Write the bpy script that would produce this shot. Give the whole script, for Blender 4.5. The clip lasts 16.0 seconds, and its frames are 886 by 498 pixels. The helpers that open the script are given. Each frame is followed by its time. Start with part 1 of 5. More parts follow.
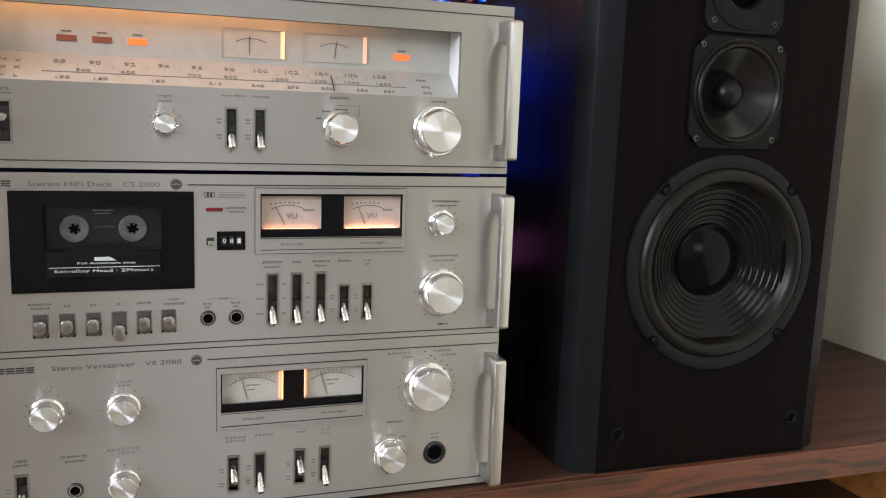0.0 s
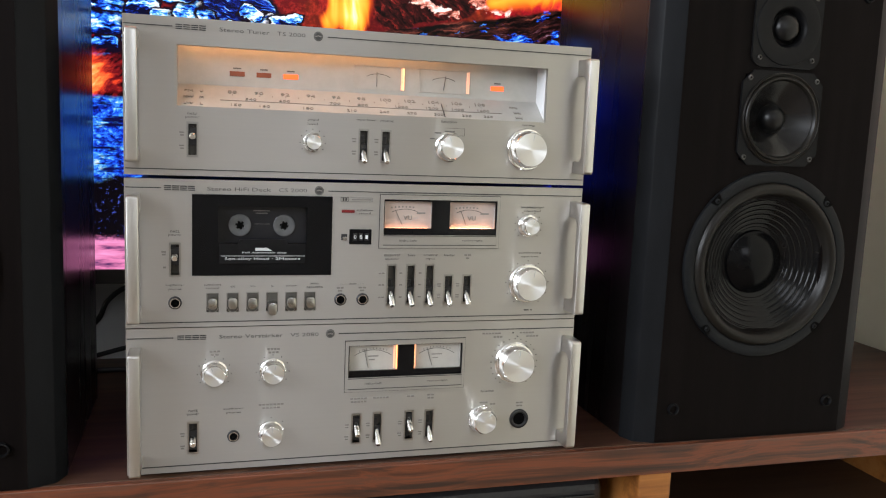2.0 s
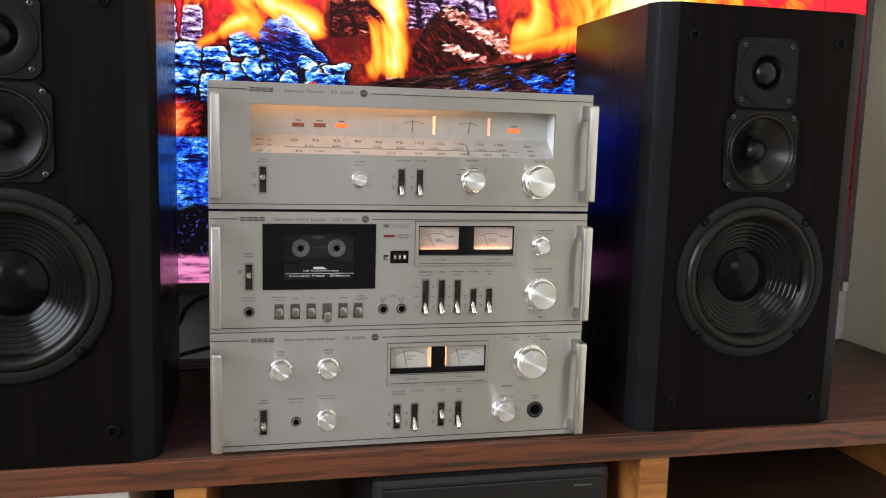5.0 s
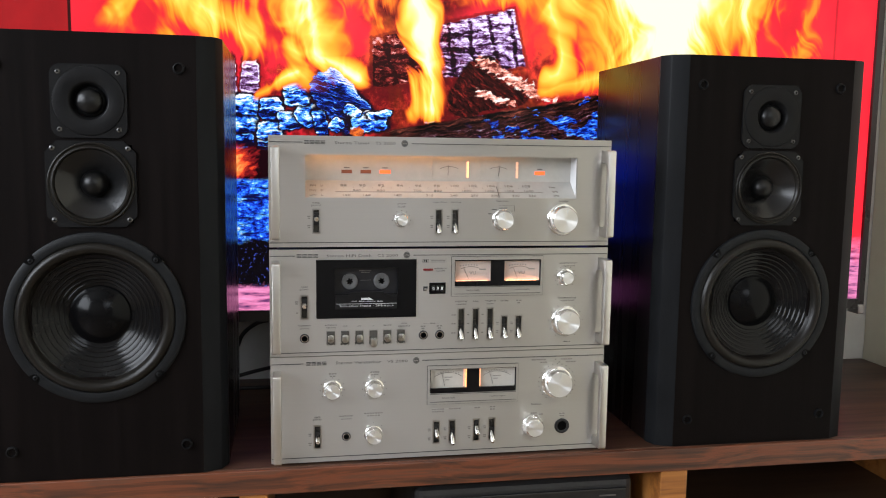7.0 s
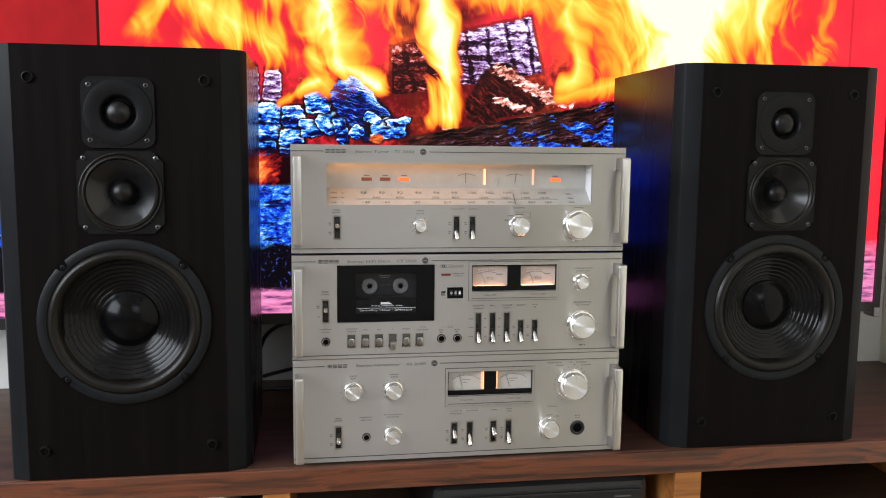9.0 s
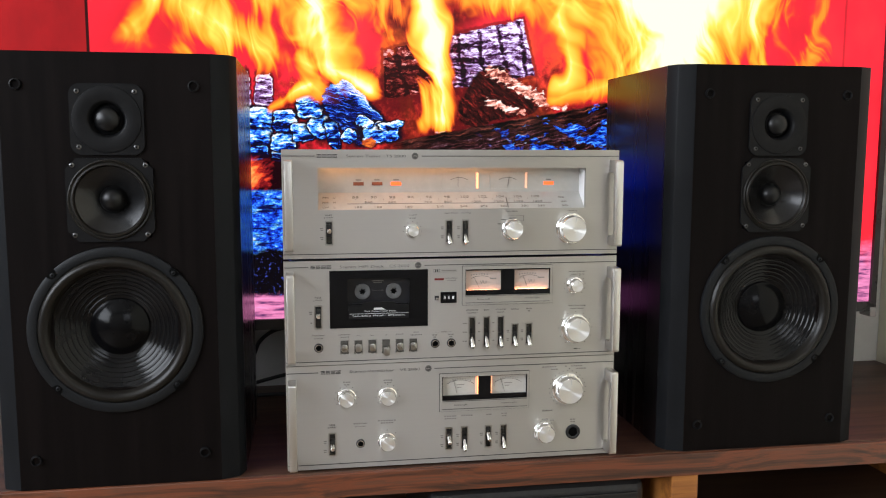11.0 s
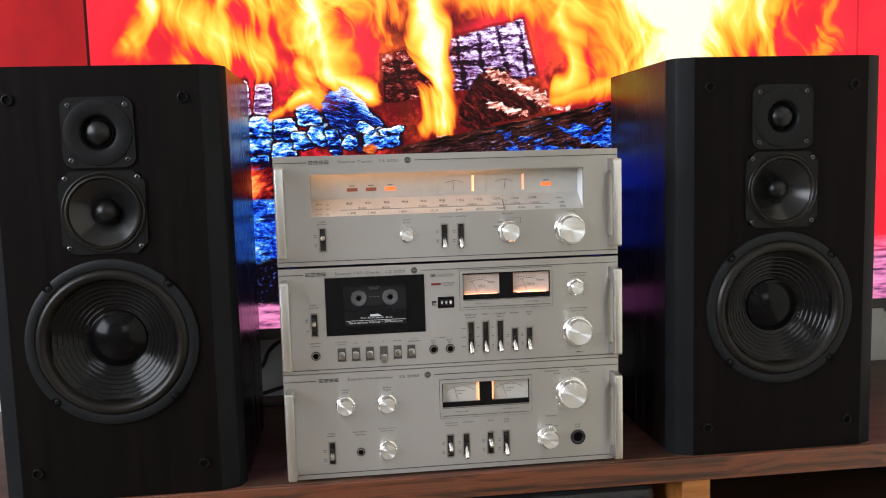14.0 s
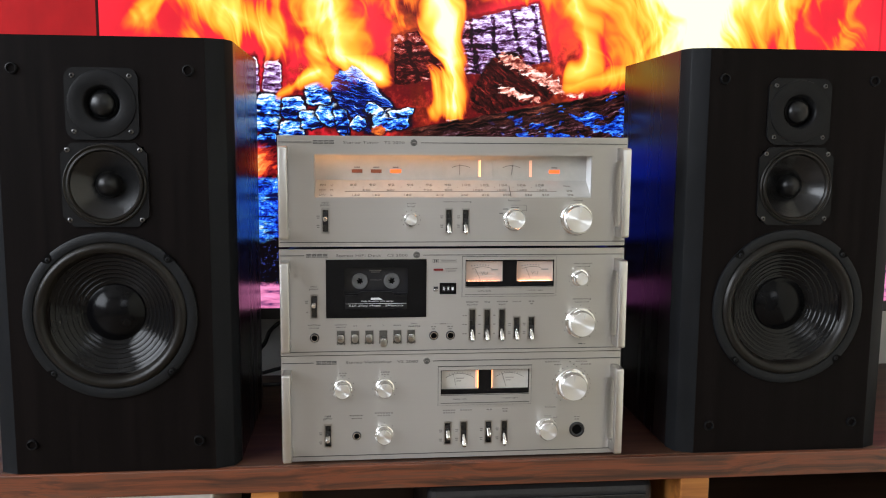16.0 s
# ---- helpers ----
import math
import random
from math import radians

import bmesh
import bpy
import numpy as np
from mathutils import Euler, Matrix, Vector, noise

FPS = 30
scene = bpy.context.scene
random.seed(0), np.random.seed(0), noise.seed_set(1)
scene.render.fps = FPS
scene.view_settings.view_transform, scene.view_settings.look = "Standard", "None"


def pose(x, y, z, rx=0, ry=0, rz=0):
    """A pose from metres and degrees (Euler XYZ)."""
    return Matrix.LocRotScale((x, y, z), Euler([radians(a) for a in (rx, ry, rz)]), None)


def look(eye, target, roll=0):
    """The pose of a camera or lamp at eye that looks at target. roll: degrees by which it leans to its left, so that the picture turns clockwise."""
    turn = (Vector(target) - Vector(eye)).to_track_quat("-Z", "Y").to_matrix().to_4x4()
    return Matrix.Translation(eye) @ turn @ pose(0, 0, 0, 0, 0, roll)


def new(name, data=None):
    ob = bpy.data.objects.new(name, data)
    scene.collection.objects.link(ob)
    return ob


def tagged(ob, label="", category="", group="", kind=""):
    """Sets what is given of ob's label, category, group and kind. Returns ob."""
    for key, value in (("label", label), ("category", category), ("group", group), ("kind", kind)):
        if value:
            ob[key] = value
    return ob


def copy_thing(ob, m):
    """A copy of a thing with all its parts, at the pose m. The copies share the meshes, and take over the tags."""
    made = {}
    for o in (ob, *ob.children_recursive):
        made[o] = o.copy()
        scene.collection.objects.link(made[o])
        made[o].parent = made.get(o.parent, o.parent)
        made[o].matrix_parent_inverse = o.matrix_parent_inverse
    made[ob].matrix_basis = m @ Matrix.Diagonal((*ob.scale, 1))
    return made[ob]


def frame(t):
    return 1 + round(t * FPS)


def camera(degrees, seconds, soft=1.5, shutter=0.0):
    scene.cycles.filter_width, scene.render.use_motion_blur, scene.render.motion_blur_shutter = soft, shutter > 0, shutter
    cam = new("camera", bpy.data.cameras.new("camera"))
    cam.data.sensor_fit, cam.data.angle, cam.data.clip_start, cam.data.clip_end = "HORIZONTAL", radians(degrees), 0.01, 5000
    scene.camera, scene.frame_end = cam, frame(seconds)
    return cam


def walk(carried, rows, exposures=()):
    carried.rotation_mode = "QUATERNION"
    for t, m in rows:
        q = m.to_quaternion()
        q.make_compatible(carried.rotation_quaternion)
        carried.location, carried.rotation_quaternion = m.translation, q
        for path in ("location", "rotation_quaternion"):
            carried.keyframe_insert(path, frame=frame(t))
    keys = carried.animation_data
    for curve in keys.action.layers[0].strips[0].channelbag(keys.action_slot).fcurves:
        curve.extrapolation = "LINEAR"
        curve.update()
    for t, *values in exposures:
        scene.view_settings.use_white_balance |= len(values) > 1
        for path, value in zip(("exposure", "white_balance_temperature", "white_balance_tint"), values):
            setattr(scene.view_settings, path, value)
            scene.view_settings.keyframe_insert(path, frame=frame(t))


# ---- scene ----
cam = camera(55.9, 16.0, 1.1)
PATH = [
    (0, (-0.063, -0.649, 0.337), (0.587, 1.216, 0.019), 2.1),
    (0.5, (-0.084, -0.673, 0.337), (0.545, 1.2, 0.028), 2.1),
    (1, (-0.106, -0.701, 0.333), (0.5, 1.181, 0.034), 2.4),
    (1.5, (-0.133, -0.734, 0.334), (0.449, 1.158, 0.045), 2.6),
    (2, (-0.152, -0.773, 0.337), (0.402, 1.129, 0.06), 2.4),
    (2.5, (-0.169, -0.811, 0.345), (0.361, 1.101, 0.088), 2.0),
    (3, (-0.179, -0.841, 0.349), (0.328, 1.078, 0.099), 1.8),
    (3.2, (-0.179, -0.851, 0.348), (0.317, 1.07, 0.102), 1.6),
    (5.3, (-0.168, -0.943, 0.379), (0.255, 0.993, 0.106), 1.5),
    (5.5, (-0.166, -0.954, 0.381), (0.238, 0.987, 0.117), 1.2),
    (6, (-0.177, -0.981, 0.389), (0.223, 0.963, 0.142), 0.8),
    (6.5, (-0.181, -1.01, 0.399), (0.204, 0.939, 0.164), 0.9),
    (7, (-0.19, -1.032, 0.409), (0.166, 0.923, 0.176), 0.8),
    (7.5, (-0.193, -1.05, 0.413), (0.132, 0.909, 0.181), 0.6),
    (8, (-0.196, -1.059, 0.417), (0.116, 0.903, 0.185), 0.6),
    (8.5, (-0.192, -1.061, 0.421), (0.113, 0.902, 0.19), 0.6),
    (9, (-0.192, -1.056, 0.421), (0.118, 0.906, 0.184), 0.6),
    (11.5, (-0.184, -1.05, 0.425), (0.133, 0.911, 0.194), -0.0),
    (12, (-0.184, -1.052, 0.424), (0.136, 0.91, 0.198), -0.1),
    (12.5, (-0.183, -1.052, 0.425), (0.131, 0.91, 0.201), -0.4),
    (13, (-0.175, -1.048, 0.424), (0.126, 0.917, 0.206), -0.6),
    (13.5, (-0.149, -1.048, 0.419), (0.121, 0.922, 0.204), -1.2),
    (14, (-0.13, -1.044, 0.418), (0.096, 0.932, 0.203), -1.6),
    (14.5, (-0.124, -1.03, 0.418), (0.08, 0.948, 0.204), -1.1),
    (15, (-0.123, -1.029, 0.42), (0.066, 0.949, 0.194), -0.3),
    (15.5, (-0.119, -1.031, 0.417), (0.062, 0.947, 0.181), 0.2),
    (16, (-0.117, -1.031, 0.416), (0.078, 0.944, 0.167), 0.4),
]
walk(cam, [(t, look(eye, target, roll)) for t, eye, target, roll in PATH])

# ---- world and lights ----
world = bpy.data.worlds.new("world")
scene.world = world
world.use_nodes = True
wn = world.node_tree
sky = wn.nodes.new("ShaderNodeTexSky")
sky.sky_type, sky.sun_disc, sky.sun_elevation, sky.sun_rotation = "NISHITA", False, radians(35), radians(200)
wn.links.new(sky.outputs[0], wn.nodes["Background"].inputs[0])
wn.nodes["Background"].inputs[1].default_value = 0.1
scene.view_settings.exposure = 0.0


def area_lamp(name, m, sx, sy, watts, colour):
    data = bpy.data.lights.new(name, "AREA")
    data.shape, data.size, data.size_y, data.energy, data.color = "RECTANGLE", sx, sy, watts, colour
    ob = new(name, data)
    ob.matrix_world = m
    return ob


# daylight in the west window opening, and an added fill in the south one
area_lamp("window_daylight_1", look((-2.36, -1.37, 1.2), (0.2, -1.22, 0.5)), 2.40, 1.25, 116, (0.87, 0.92, 1.0))
# added lamp that brightens the side wall and shelf from the front
area_lamp("fill_daylight_2", look((0.25, -3.08, 1.45), (0.3, 0.0, 0.2)), 0.95, 0.8, 8, (0.90, 0.94, 1.0))


# ---- node helpers ----
class X:
    """A value in a shader, with arithmetic that makes Math nodes."""

    def __init__(self, tree, socket):
        self.t, self.s = tree, socket

    def op(self, kind, *others, clamp=False):
        n = self.t.nodes.new("ShaderNodeMath")
        n.operation, n.use_clamp = kind, clamp
        for i, o in enumerate((self, *others)):
            if isinstance(o, X):
                self.t.links.new(o.s, n.inputs[i])
            else:
                n.inputs[i].default_value = o
        return X(self.t, n.outputs[0])

    def __add__(self, o): return self.op("ADD", o)
    def __sub__(self, o): return self.op("SUBTRACT", o)
    def __mul__(self, o): return self.op("MULTIPLY", o)
    def __neg__(self): return self * -1.0
    def __radd__(self, o): return self.op("ADD", o)
    def __rmul__(self, o): return self.op("MULTIPLY", o)
    def __rsub__(self, o): return (self * -1.0) + o
    def minimum(self, o): return self.op("MINIMUM", o)
    def maximum(self, o): return self.op("MAXIMUM", o)
    def absolute(self): return self.op("ABSOLUTE")
    def sqrt(self): return self.op("SQRT")

    def step(self, a, b):
        """0 at a or before, 1 at b or after (b may be below a)."""
        n = self.t.nodes.new("ShaderNodeMapRange")
        n.interpolation_type = "SMOOTHSTEP"
        self.t.links.new(self.s, n.inputs["Value"])
        lo, hi, u, v = (a, b, 0.0, 1.0) if a < b else (b, a, 1.0, 0.0)
        for k, w in (("From Min", lo), ("From Max", hi), ("To Min", u), ("To Max", v)):
            n.inputs[k].default_value = w
        return X(self.t, n.outputs["Result"])


def coords(tree, kind="Object"):
    n = tree.nodes.new("ShaderNodeTexCoord")
    s = tree.nodes.new("ShaderNodeSeparateXYZ")
    tree.links.new(n.outputs[kind], s.inputs[0])
    return [X(tree, o) for o in s.outputs]


def vec(tree, a, b, c):
    n = tree.nodes.new("ShaderNodeCombineXYZ")
    for i, v in enumerate((a, b, c)):
        if isinstance(v, X):
            tree.links.new(v.s, n.inputs[i])
        else:
            n.inputs[i].default_value = v
    return n.outputs[0]


def grain(tree, v, scale, detail=4.0, rough=0.6, warp=0.0):
    n = tree.nodes.new("ShaderNodeTexNoise")
    tree.links.new(v, n.inputs["Vector"])
    n.inputs["Scale"].default_value, n.inputs["Detail"].default_value = scale, detail
    n.inputs["Roughness"].default_value, n.inputs["Distortion"].default_value = rough, warp
    return X(tree, n.outputs["Fac"])


def ramp(tree, x, stops):
    n = tree.nodes.new("ShaderNodeValToRGB")
    while len(n.color_ramp.elements) < len(stops):
        n.color_ramp.elements.new(0.5)
    for e, (p, c) in zip(n.color_ramp.elements, stops):
        e.position, e.color = p, (*c, 1)
    tree.links.new(x.s, n.inputs[0])
    return n.outputs[0]


def blend(tree, fac, a, b):
    n = tree.nodes.new("ShaderNodeMix")
    n.data_type = "RGBA"
    tree.links.new(fac.s, n.inputs[0])
    for i, v in ((6, a), (7, b)):
        if isinstance(v, tuple):
            n.inputs[i].default_value = (*v, 1)
        else:
            tree.links.new(v, n.inputs[i])
    return n.outputs[2]


def material(name, colour, rough=0.5, metal=0.0, coat=0.0, spec=0.5):
    m = bpy.data.materials.new(name)
    m.use_nodes = True
    b = m.node_tree.nodes["Principled BSDF"]
    b.inputs["Base Color"].default_value = (*colour, 1)
    b.inputs["Roughness"].default_value, b.inputs["Metallic"].default_value = rough, metal
    b.inputs["Coat Weight"].default_value, b.inputs["Specular IOR Level"].default_value = coat, spec
    return m, m.node_tree, b


def relief(tree, b, height, strength, distance=0.001):
    n = tree.nodes.new("ShaderNodeBump")
    n.inputs["Strength"].default_value, n.inputs["Distance"].default_value = strength, distance
    tree.links.new(height.s, n.inputs["Height"])
    tree.links.new(n.outputs[0], b.inputs["Normal"])


# ---- materials ----
def mottled(name, dark, light, scale, rough=0.5, stretch=(1, 1, 1), metal=0.0, bump=0.1, coat=0.0, spread=0.08, spec=0.5):
    """A surface with coarse and fine variation between two colours."""
    m, t, b = material(name, light, rough, metal, coat, spec)
    x, y, z = coords(t)
    v = vec(t, x * stretch[0], y * stretch[1], z * stretch[2])
    fine, coarse = grain(t, v, scale, 6, 0.65), grain(t, v, scale * 0.12, 3)
    f = (fine * 0.6 + coarse * 0.4).step(0.3, 0.7)
    t.links.new(blend(t, f, dark, light), b.inputs["Base Color"])
    t.links.new((coarse * spread * 2 + (rough - spread)).s, b.inputs["Roughness"])
    relief(t, b, fine, bump)
    return m


def brushed(name, colour, rough, aniso, radial=False, streak=1.0, metal=1.0):
    m, t, b = material(name, colour, rough, metal)
    x, y, z = coords(t)
    b.inputs["Anisotropic"].default_value = aniso
    if radial:
        n = t.nodes.new("ShaderNodeTangent")
        n.direction_type, n.axis = "RADIAL", "Y"
        t.links.new(n.outputs[0], b.inputs["Tangent"])
        b.inputs["Anisotropic Rotation"].default_value = 0.25
        r = (x * x + z * z).sqrt()
        line = grain(t, vec(t, r, 0, 0), 2500, 2)
    else:
        t.links.new(vec(t, 0.0, 0.0, 1.0), b.inputs["Tangent"])
        line = grain(t, vec(t, x * 3, y * 3, z * 900), 1.0, 3) * 0.6 + grain(t, vec(t, x * 12, y * 3, z * 2600), 1.0, 2) * 0.4
    smudge = grain(t, vec(t, x, y, z), 14, 4)
    shade = (line - 0.5) * (0.16 * streak) + (smudge - 0.5) * 0.06 + 1.0
    n = t.nodes.new("ShaderNodeVectorMath")
    n.operation = "SCALE"
    n.inputs[0].default_value = colour
    t.links.new(shade.s, n.inputs["Scale"])
    t.links.new(n.outputs[0], b.inputs["Base Color"])
    t.links.new((smudge * 0.12 + (rough - 0.06)).s, b.inputs["Roughness"])
    return m


def glow(name, colour, strength):
    m, t, b = material(name, colour, 0.4)
    b.inputs["Emission Color"].default_value = (*colour, 1)
    b.inputs["Emission Strength"].default_value = strength
    return m


def wood(name, stops, rough, band=1.0):
    m, t, b = material(name, stops[1][1], rough, 0.0, 0.04)
    x, y, z = coords(t)
    bend = grain(t, vec(t, x * 2.2, y * 5, z * 5), 1.0, 3) * 0.06
    a = grain(t, vec(t, x * 1.3, (y + bend) * 38 * band, (z + bend) * 38 * band), 1.0, 5, 0.6)
    c = grain(t, vec(t, x * 5, y * 320, z * 320), 1.0, 3)
    d = grain(t, vec(t, x * 2.5, y * 9, z * 9), 1.0, 2)
    f = (a * 0.72 + c * 0.16 + d * 0.2 - 0.03)
    t.links.new(ramp(t, f, stops), b.inputs["Base Color"])
    t.links.new((c * 0.16 + (rough - 0.08)).s, b.inputs["Roughness"])
    relief(t, b, a * 0.5 + c * 0.5, 0.12, 0.0006)
    return m


FACE = brushed("brushed_aluminium", (0.525, 0.503, 0.473), 0.44, 1.0, streak=0.5, metal=0.83)
SATIN = brushed("satin_aluminium", (0.64, 0.625, 0.60), 0.34, 0.3, streak=0.4)
RIM = brushed("dull_rim_aluminium", (0.40, 0.39, 0.37), 0.30, 0.3, streak=0.4)
SPUN = brushed("spun_aluminium", (0.87, 0.865, 0.855), 0.44, 0.9, radial=True)
POLISH = brushed("polished_aluminium", (0.92, 0.915, 0.905), 0.14, 0.1, streak=0.3)
CHROME = mottled("chrome", (0.7, 0.7, 0.7), (0.85, 0.85, 0.84), 60, 0.14, metal=1.0, bump=0.0, spread=0.03)
SHEET = mottled("dark_sheet_metal", (0.015, 0.015, 0.017), (0.025, 0.025, 0.028), 200, 0.45)
BLACK = mottled("black_plastic", (0.006, 0.006, 0.007), (0.014, 0.014, 0.015), 300, 0.38, bump=0.04)
GLOSS = mottled("black_acrylic", (0.003, 0.003, 0.0035), (0.006, 0.006, 0.007), 40, 0.12, bump=0.0, spread=0.03, spec=0.22)
# dark mottled grey metal at the back of switch and key wells
WELLMETAL = mottled("dark_well_metal", (0.02, 0.019, 0.017), (0.085, 0.08, 0.07), 120, 0.4, (1, 1, 0.3), metal=0.5)
INK = mottled("printed_ink", (0.03, 0.029, 0.028), (0.05, 0.048, 0.046), 400, 0.5, bump=0.0)
GREYINK = mottled("grey_print", (0.10, 0.095, 0.088), (0.15, 0.141, 0.131), 400, 0.5, bump=0.0)
FAINTINK = mottled("faint_print", (0.21, 0.196, 0.18), (0.28, 0.26, 0.24), 400, 0.5, bump=0.0)
WHITEINK = mottled("white_print", (0.5, 0.52, 0.54), (0.75, 0.77, 0.78), 400, 0.5, bump=0.0)
DIAL = mottled("dial_paint", (0.42, 0.41, 0.386), (0.48, 0.466, 0.44), 90, 0.42, metal=0.25, bump=0.02)
# window light on the dial's right cheek, put into its colour
LITCHEEK = mottled("window_lit_cheek", (0.70, 0.715, 0.73), (0.76, 0.77, 0.78), 90, 0.35, bump=0.02)
POWERCARD = mottled("power_meter_card", (0.47, 0.445, 0.41), (0.53, 0.505, 0.465), 120, 0.5, bump=0.02)
# peach tint: the lamp's glow put into the VU card's colour
METERFACE = mottled("glow_tinted_card", (0.50, 0.405, 0.36), (0.56, 0.455, 0.405), 120, 0.5, bump=0.02)
VENEER = mottled("black_ash_veneer", (0.0028, 0.0021, 0.0020), (0.0064, 0.0046, 0.0044), 60, 0.5, (1.6, 1.6, 0.06), bump=0.14, spec=0.045)
SIDEVENEER = mottled("black_side_veneer", (0.006, 0.005, 0.005), (0.010, 0.008, 0.008), 60, 0.27, (1.6, 1.6, 0.06), bump=0.04, spec=0.5)
EDGEFOIL = mottled("black_edge_foil", (0.0085, 0.0090, 0.0100), (0.0125, 0.0133, 0.0148), 50, 0.38, (1, 1, 0.2), bump=0.04, spec=0.06)
PLATE = mottled("moulded_plastic", (0.004, 0.004, 0.0045), (0.007, 0.007, 0.0075), 500, 0.42, bump=0.05, spec=0.13)
RING = mottled("painted_basket_ring", (0.0055, 0.0062, 0.0070), (0.0094, 0.0103, 0.0116), 500, 0.46, bump=0.06, spec=0.16)
RUBBER = mottled("rubber_surround", (0.006, 0.0052, 0.0042), (0.010, 0.0085, 0.0068), 90, 0.34, bump=0.05, spec=0.22)
CONE = mottled("polypropylene_cone", (0.003, 0.003, 0.0033), (0.006, 0.006, 0.0065), 70, 0.16, bump=0.02, spread=0.04, spec=0.19)
MIDCONE = mottled("paper_cone", (0.004, 0.004, 0.0044), (0.008, 0.008, 0.0085), 70, 0.25, bump=0.03, spread=0.04, spec=0.42)
DOME = mottled("dust_cap", (0.0022, 0.0022, 0.0026), (0.004, 0.004, 0.0045), 60, 0.20, bump=0.01, spread=0.03, spec=0.12)
SILK = mottled("silk_dome", (0.003, 0.003, 0.003), (0.005, 0.005, 0.0055), 300, 0.33, bump=0.06, spec=0.28)
STEEL = mottled("blackened_steel", (0.06, 0.06, 0.06), (0.13, 0.13, 0.13), 300, 0.35, metal=1.0, bump=0.1)
# near-black that paints the shade inside bores, sockets and screw pockets
HOLE = mottled("hollow_shade", (0.0015, 0.0015, 0.0015), (0.003, 0.003, 0.003), 100, 0.8, bump=0.0, spec=0.05)
TOPWOOD = wood("walnut_top", [(0.36, (0.022, 0.010, 0.006)), (0.46, (0.044, 0.019, 0.010)), (0.56, (0.072, 0.033, 0.0175)), (0.68, (0.105, 0.054, 0.029))], 0.46, 1.6)
FASCIA = wood("rosewood_fascia", [(0.37, (0.035, 0.017, 0.011)), (0.45, (0.085, 0.029, 0.014)), (0.52, (0.165, 0.046, 0.019)), (0.58, (0.11, 0.042, 0.023)), (0.66, (0.17, 0.055, 0.024))], 0.42, 3.0)
OAK = wood("oak_post", [(0.36, (0.24, 0.085, 0.020)), (0.5, (0.46, 0.18, 0.042)), (0.66, (0.54, 0.24, 0.07))], 0.45)
# inner boards: the compartment's shade is put into the walnut's colour
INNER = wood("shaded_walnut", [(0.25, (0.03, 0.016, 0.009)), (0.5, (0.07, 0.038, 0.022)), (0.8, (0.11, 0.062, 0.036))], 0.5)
# unseen west and south walls: cream darkened so that less light bounces back
DIMWALL = mottled("dimmed_wall_paint", (0.28, 0.262, 0.23), (0.33, 0.308, 0.27), 40, 0.75, bump=0.15)
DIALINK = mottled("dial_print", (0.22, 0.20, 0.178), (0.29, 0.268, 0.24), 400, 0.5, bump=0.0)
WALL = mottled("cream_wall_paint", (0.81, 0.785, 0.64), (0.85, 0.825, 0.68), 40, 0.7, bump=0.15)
BACKWALL = mottled("pale_wall_paint", (0.66, 0.66, 0.63), (0.72, 0.72, 0.69), 40, 0.7, bump=0.15)
# ceiling out of view, its grey chosen to hold down bounced light
CEIL = mottled("greyed_ceiling", (0.50, 0.49, 0.465), (0.56, 0.55, 0.525), 40, 0.8, bump=0.1)
FLOORMAT = wood("floor_wood", [(0.25, (0.14, 0.10, 0.07)), (0.5, (0.22, 0.165, 0.115)), (0.8, (0.28, 0.22, 0.16))], 0.4)
WHITE = mottled("white_lacquer", (0.70, 0.70, 0.69), (0.77, 0.77, 0.76), 60, 0.35, bump=0.03)
CABLE = mottled("cable_jacket", (0.008, 0.008, 0.009), (0.016, 0.016, 0.017), 200, 0.42, bump=0.05)
BEZEL = mottled("television_bezel", (0.012, 0.012, 0.013), (0.02, 0.02, 0.021), 200, 0.3, bump=0.03)
SILVER = mottled("silver_trim", (0.35, 0.35, 0.35), (0.45, 0.45, 0.45), 200, 0.35, metal=0.8, bump=0.03)
LAMP_ON = glow("indicator_lit", (1.0, 0.11, 0.02), 1.5)
LAMP_DIM = glow("indicator_dim", (0.20, 0.055, 0.025), 0.15)
LAMP_RED = mottled("indicator_red", (0.13, 0.008, 0.010), (0.19, 0.013, 0.014), 300, 0.3, bump=0.0)
BULB = glow("warm_meter_bulb", (1.0, 0.48, 0.22), 1.9)
# weaker glows for the painted fall-off beside the bulbs; faint also a bulb
GLOWDIM = glow("warm_bulb_glow_dim", (1.0, 0.50, 0.33), 0.75)
GLOWFAINT = glow("warm_bulb_glow_faint", (0.95, 0.52, 0.36), 0.5)
TUBE, TUBE2, TUBE3, TUBE4 = (glow("warm_dial_lamp", (1.0, 0.47, 0.19), k) for k in (8.5, 7.5, 4.5, 2.0))
CASSETTE = mottled("smoked_cassette_shell", (0.011, 0.011, 0.013), (0.022, 0.022, 0.025), 30, 0.22, bump=0.03, spec=0.35)
FLAP = mottled("dull_door_flap", (0.004, 0.004, 0.005), (0.009, 0.009, 0.010), 200, 0.3, bump=0.03, spec=0.22)
# hub colour takes in the dimming of a smoked door pane, not built
HUB = mottled("dimmed_cassette_hub", (0.060, 0.062, 0.066), (0.105, 0.108, 0.112), 150, 0.45, bump=0.03)
KEYBED = mottled("key_bed", (0.07, 0.067, 0.061), (0.12, 0.114, 0.104), 80, 0.45, metal=0.5, bump=0.02)
KEYMETAL = mottled("key_metal", (0.34, 0.33, 0.31), (0.44, 0.43, 0.405), 80, 0.28, metal=1.0, bump=0.02)


# ---- mesh helpers ----
def place_of(ob):
    p = Vector((0, 0, 0))
    while ob:
        p, ob = p + ob.location, ob.parent
    return p


def thing(name, at, label, category, group="", kind=""):
    ob = new(name)
    ob.empty_display_size = 0.05
    ob.location = at
    return tagged(ob, label, category, group, kind)


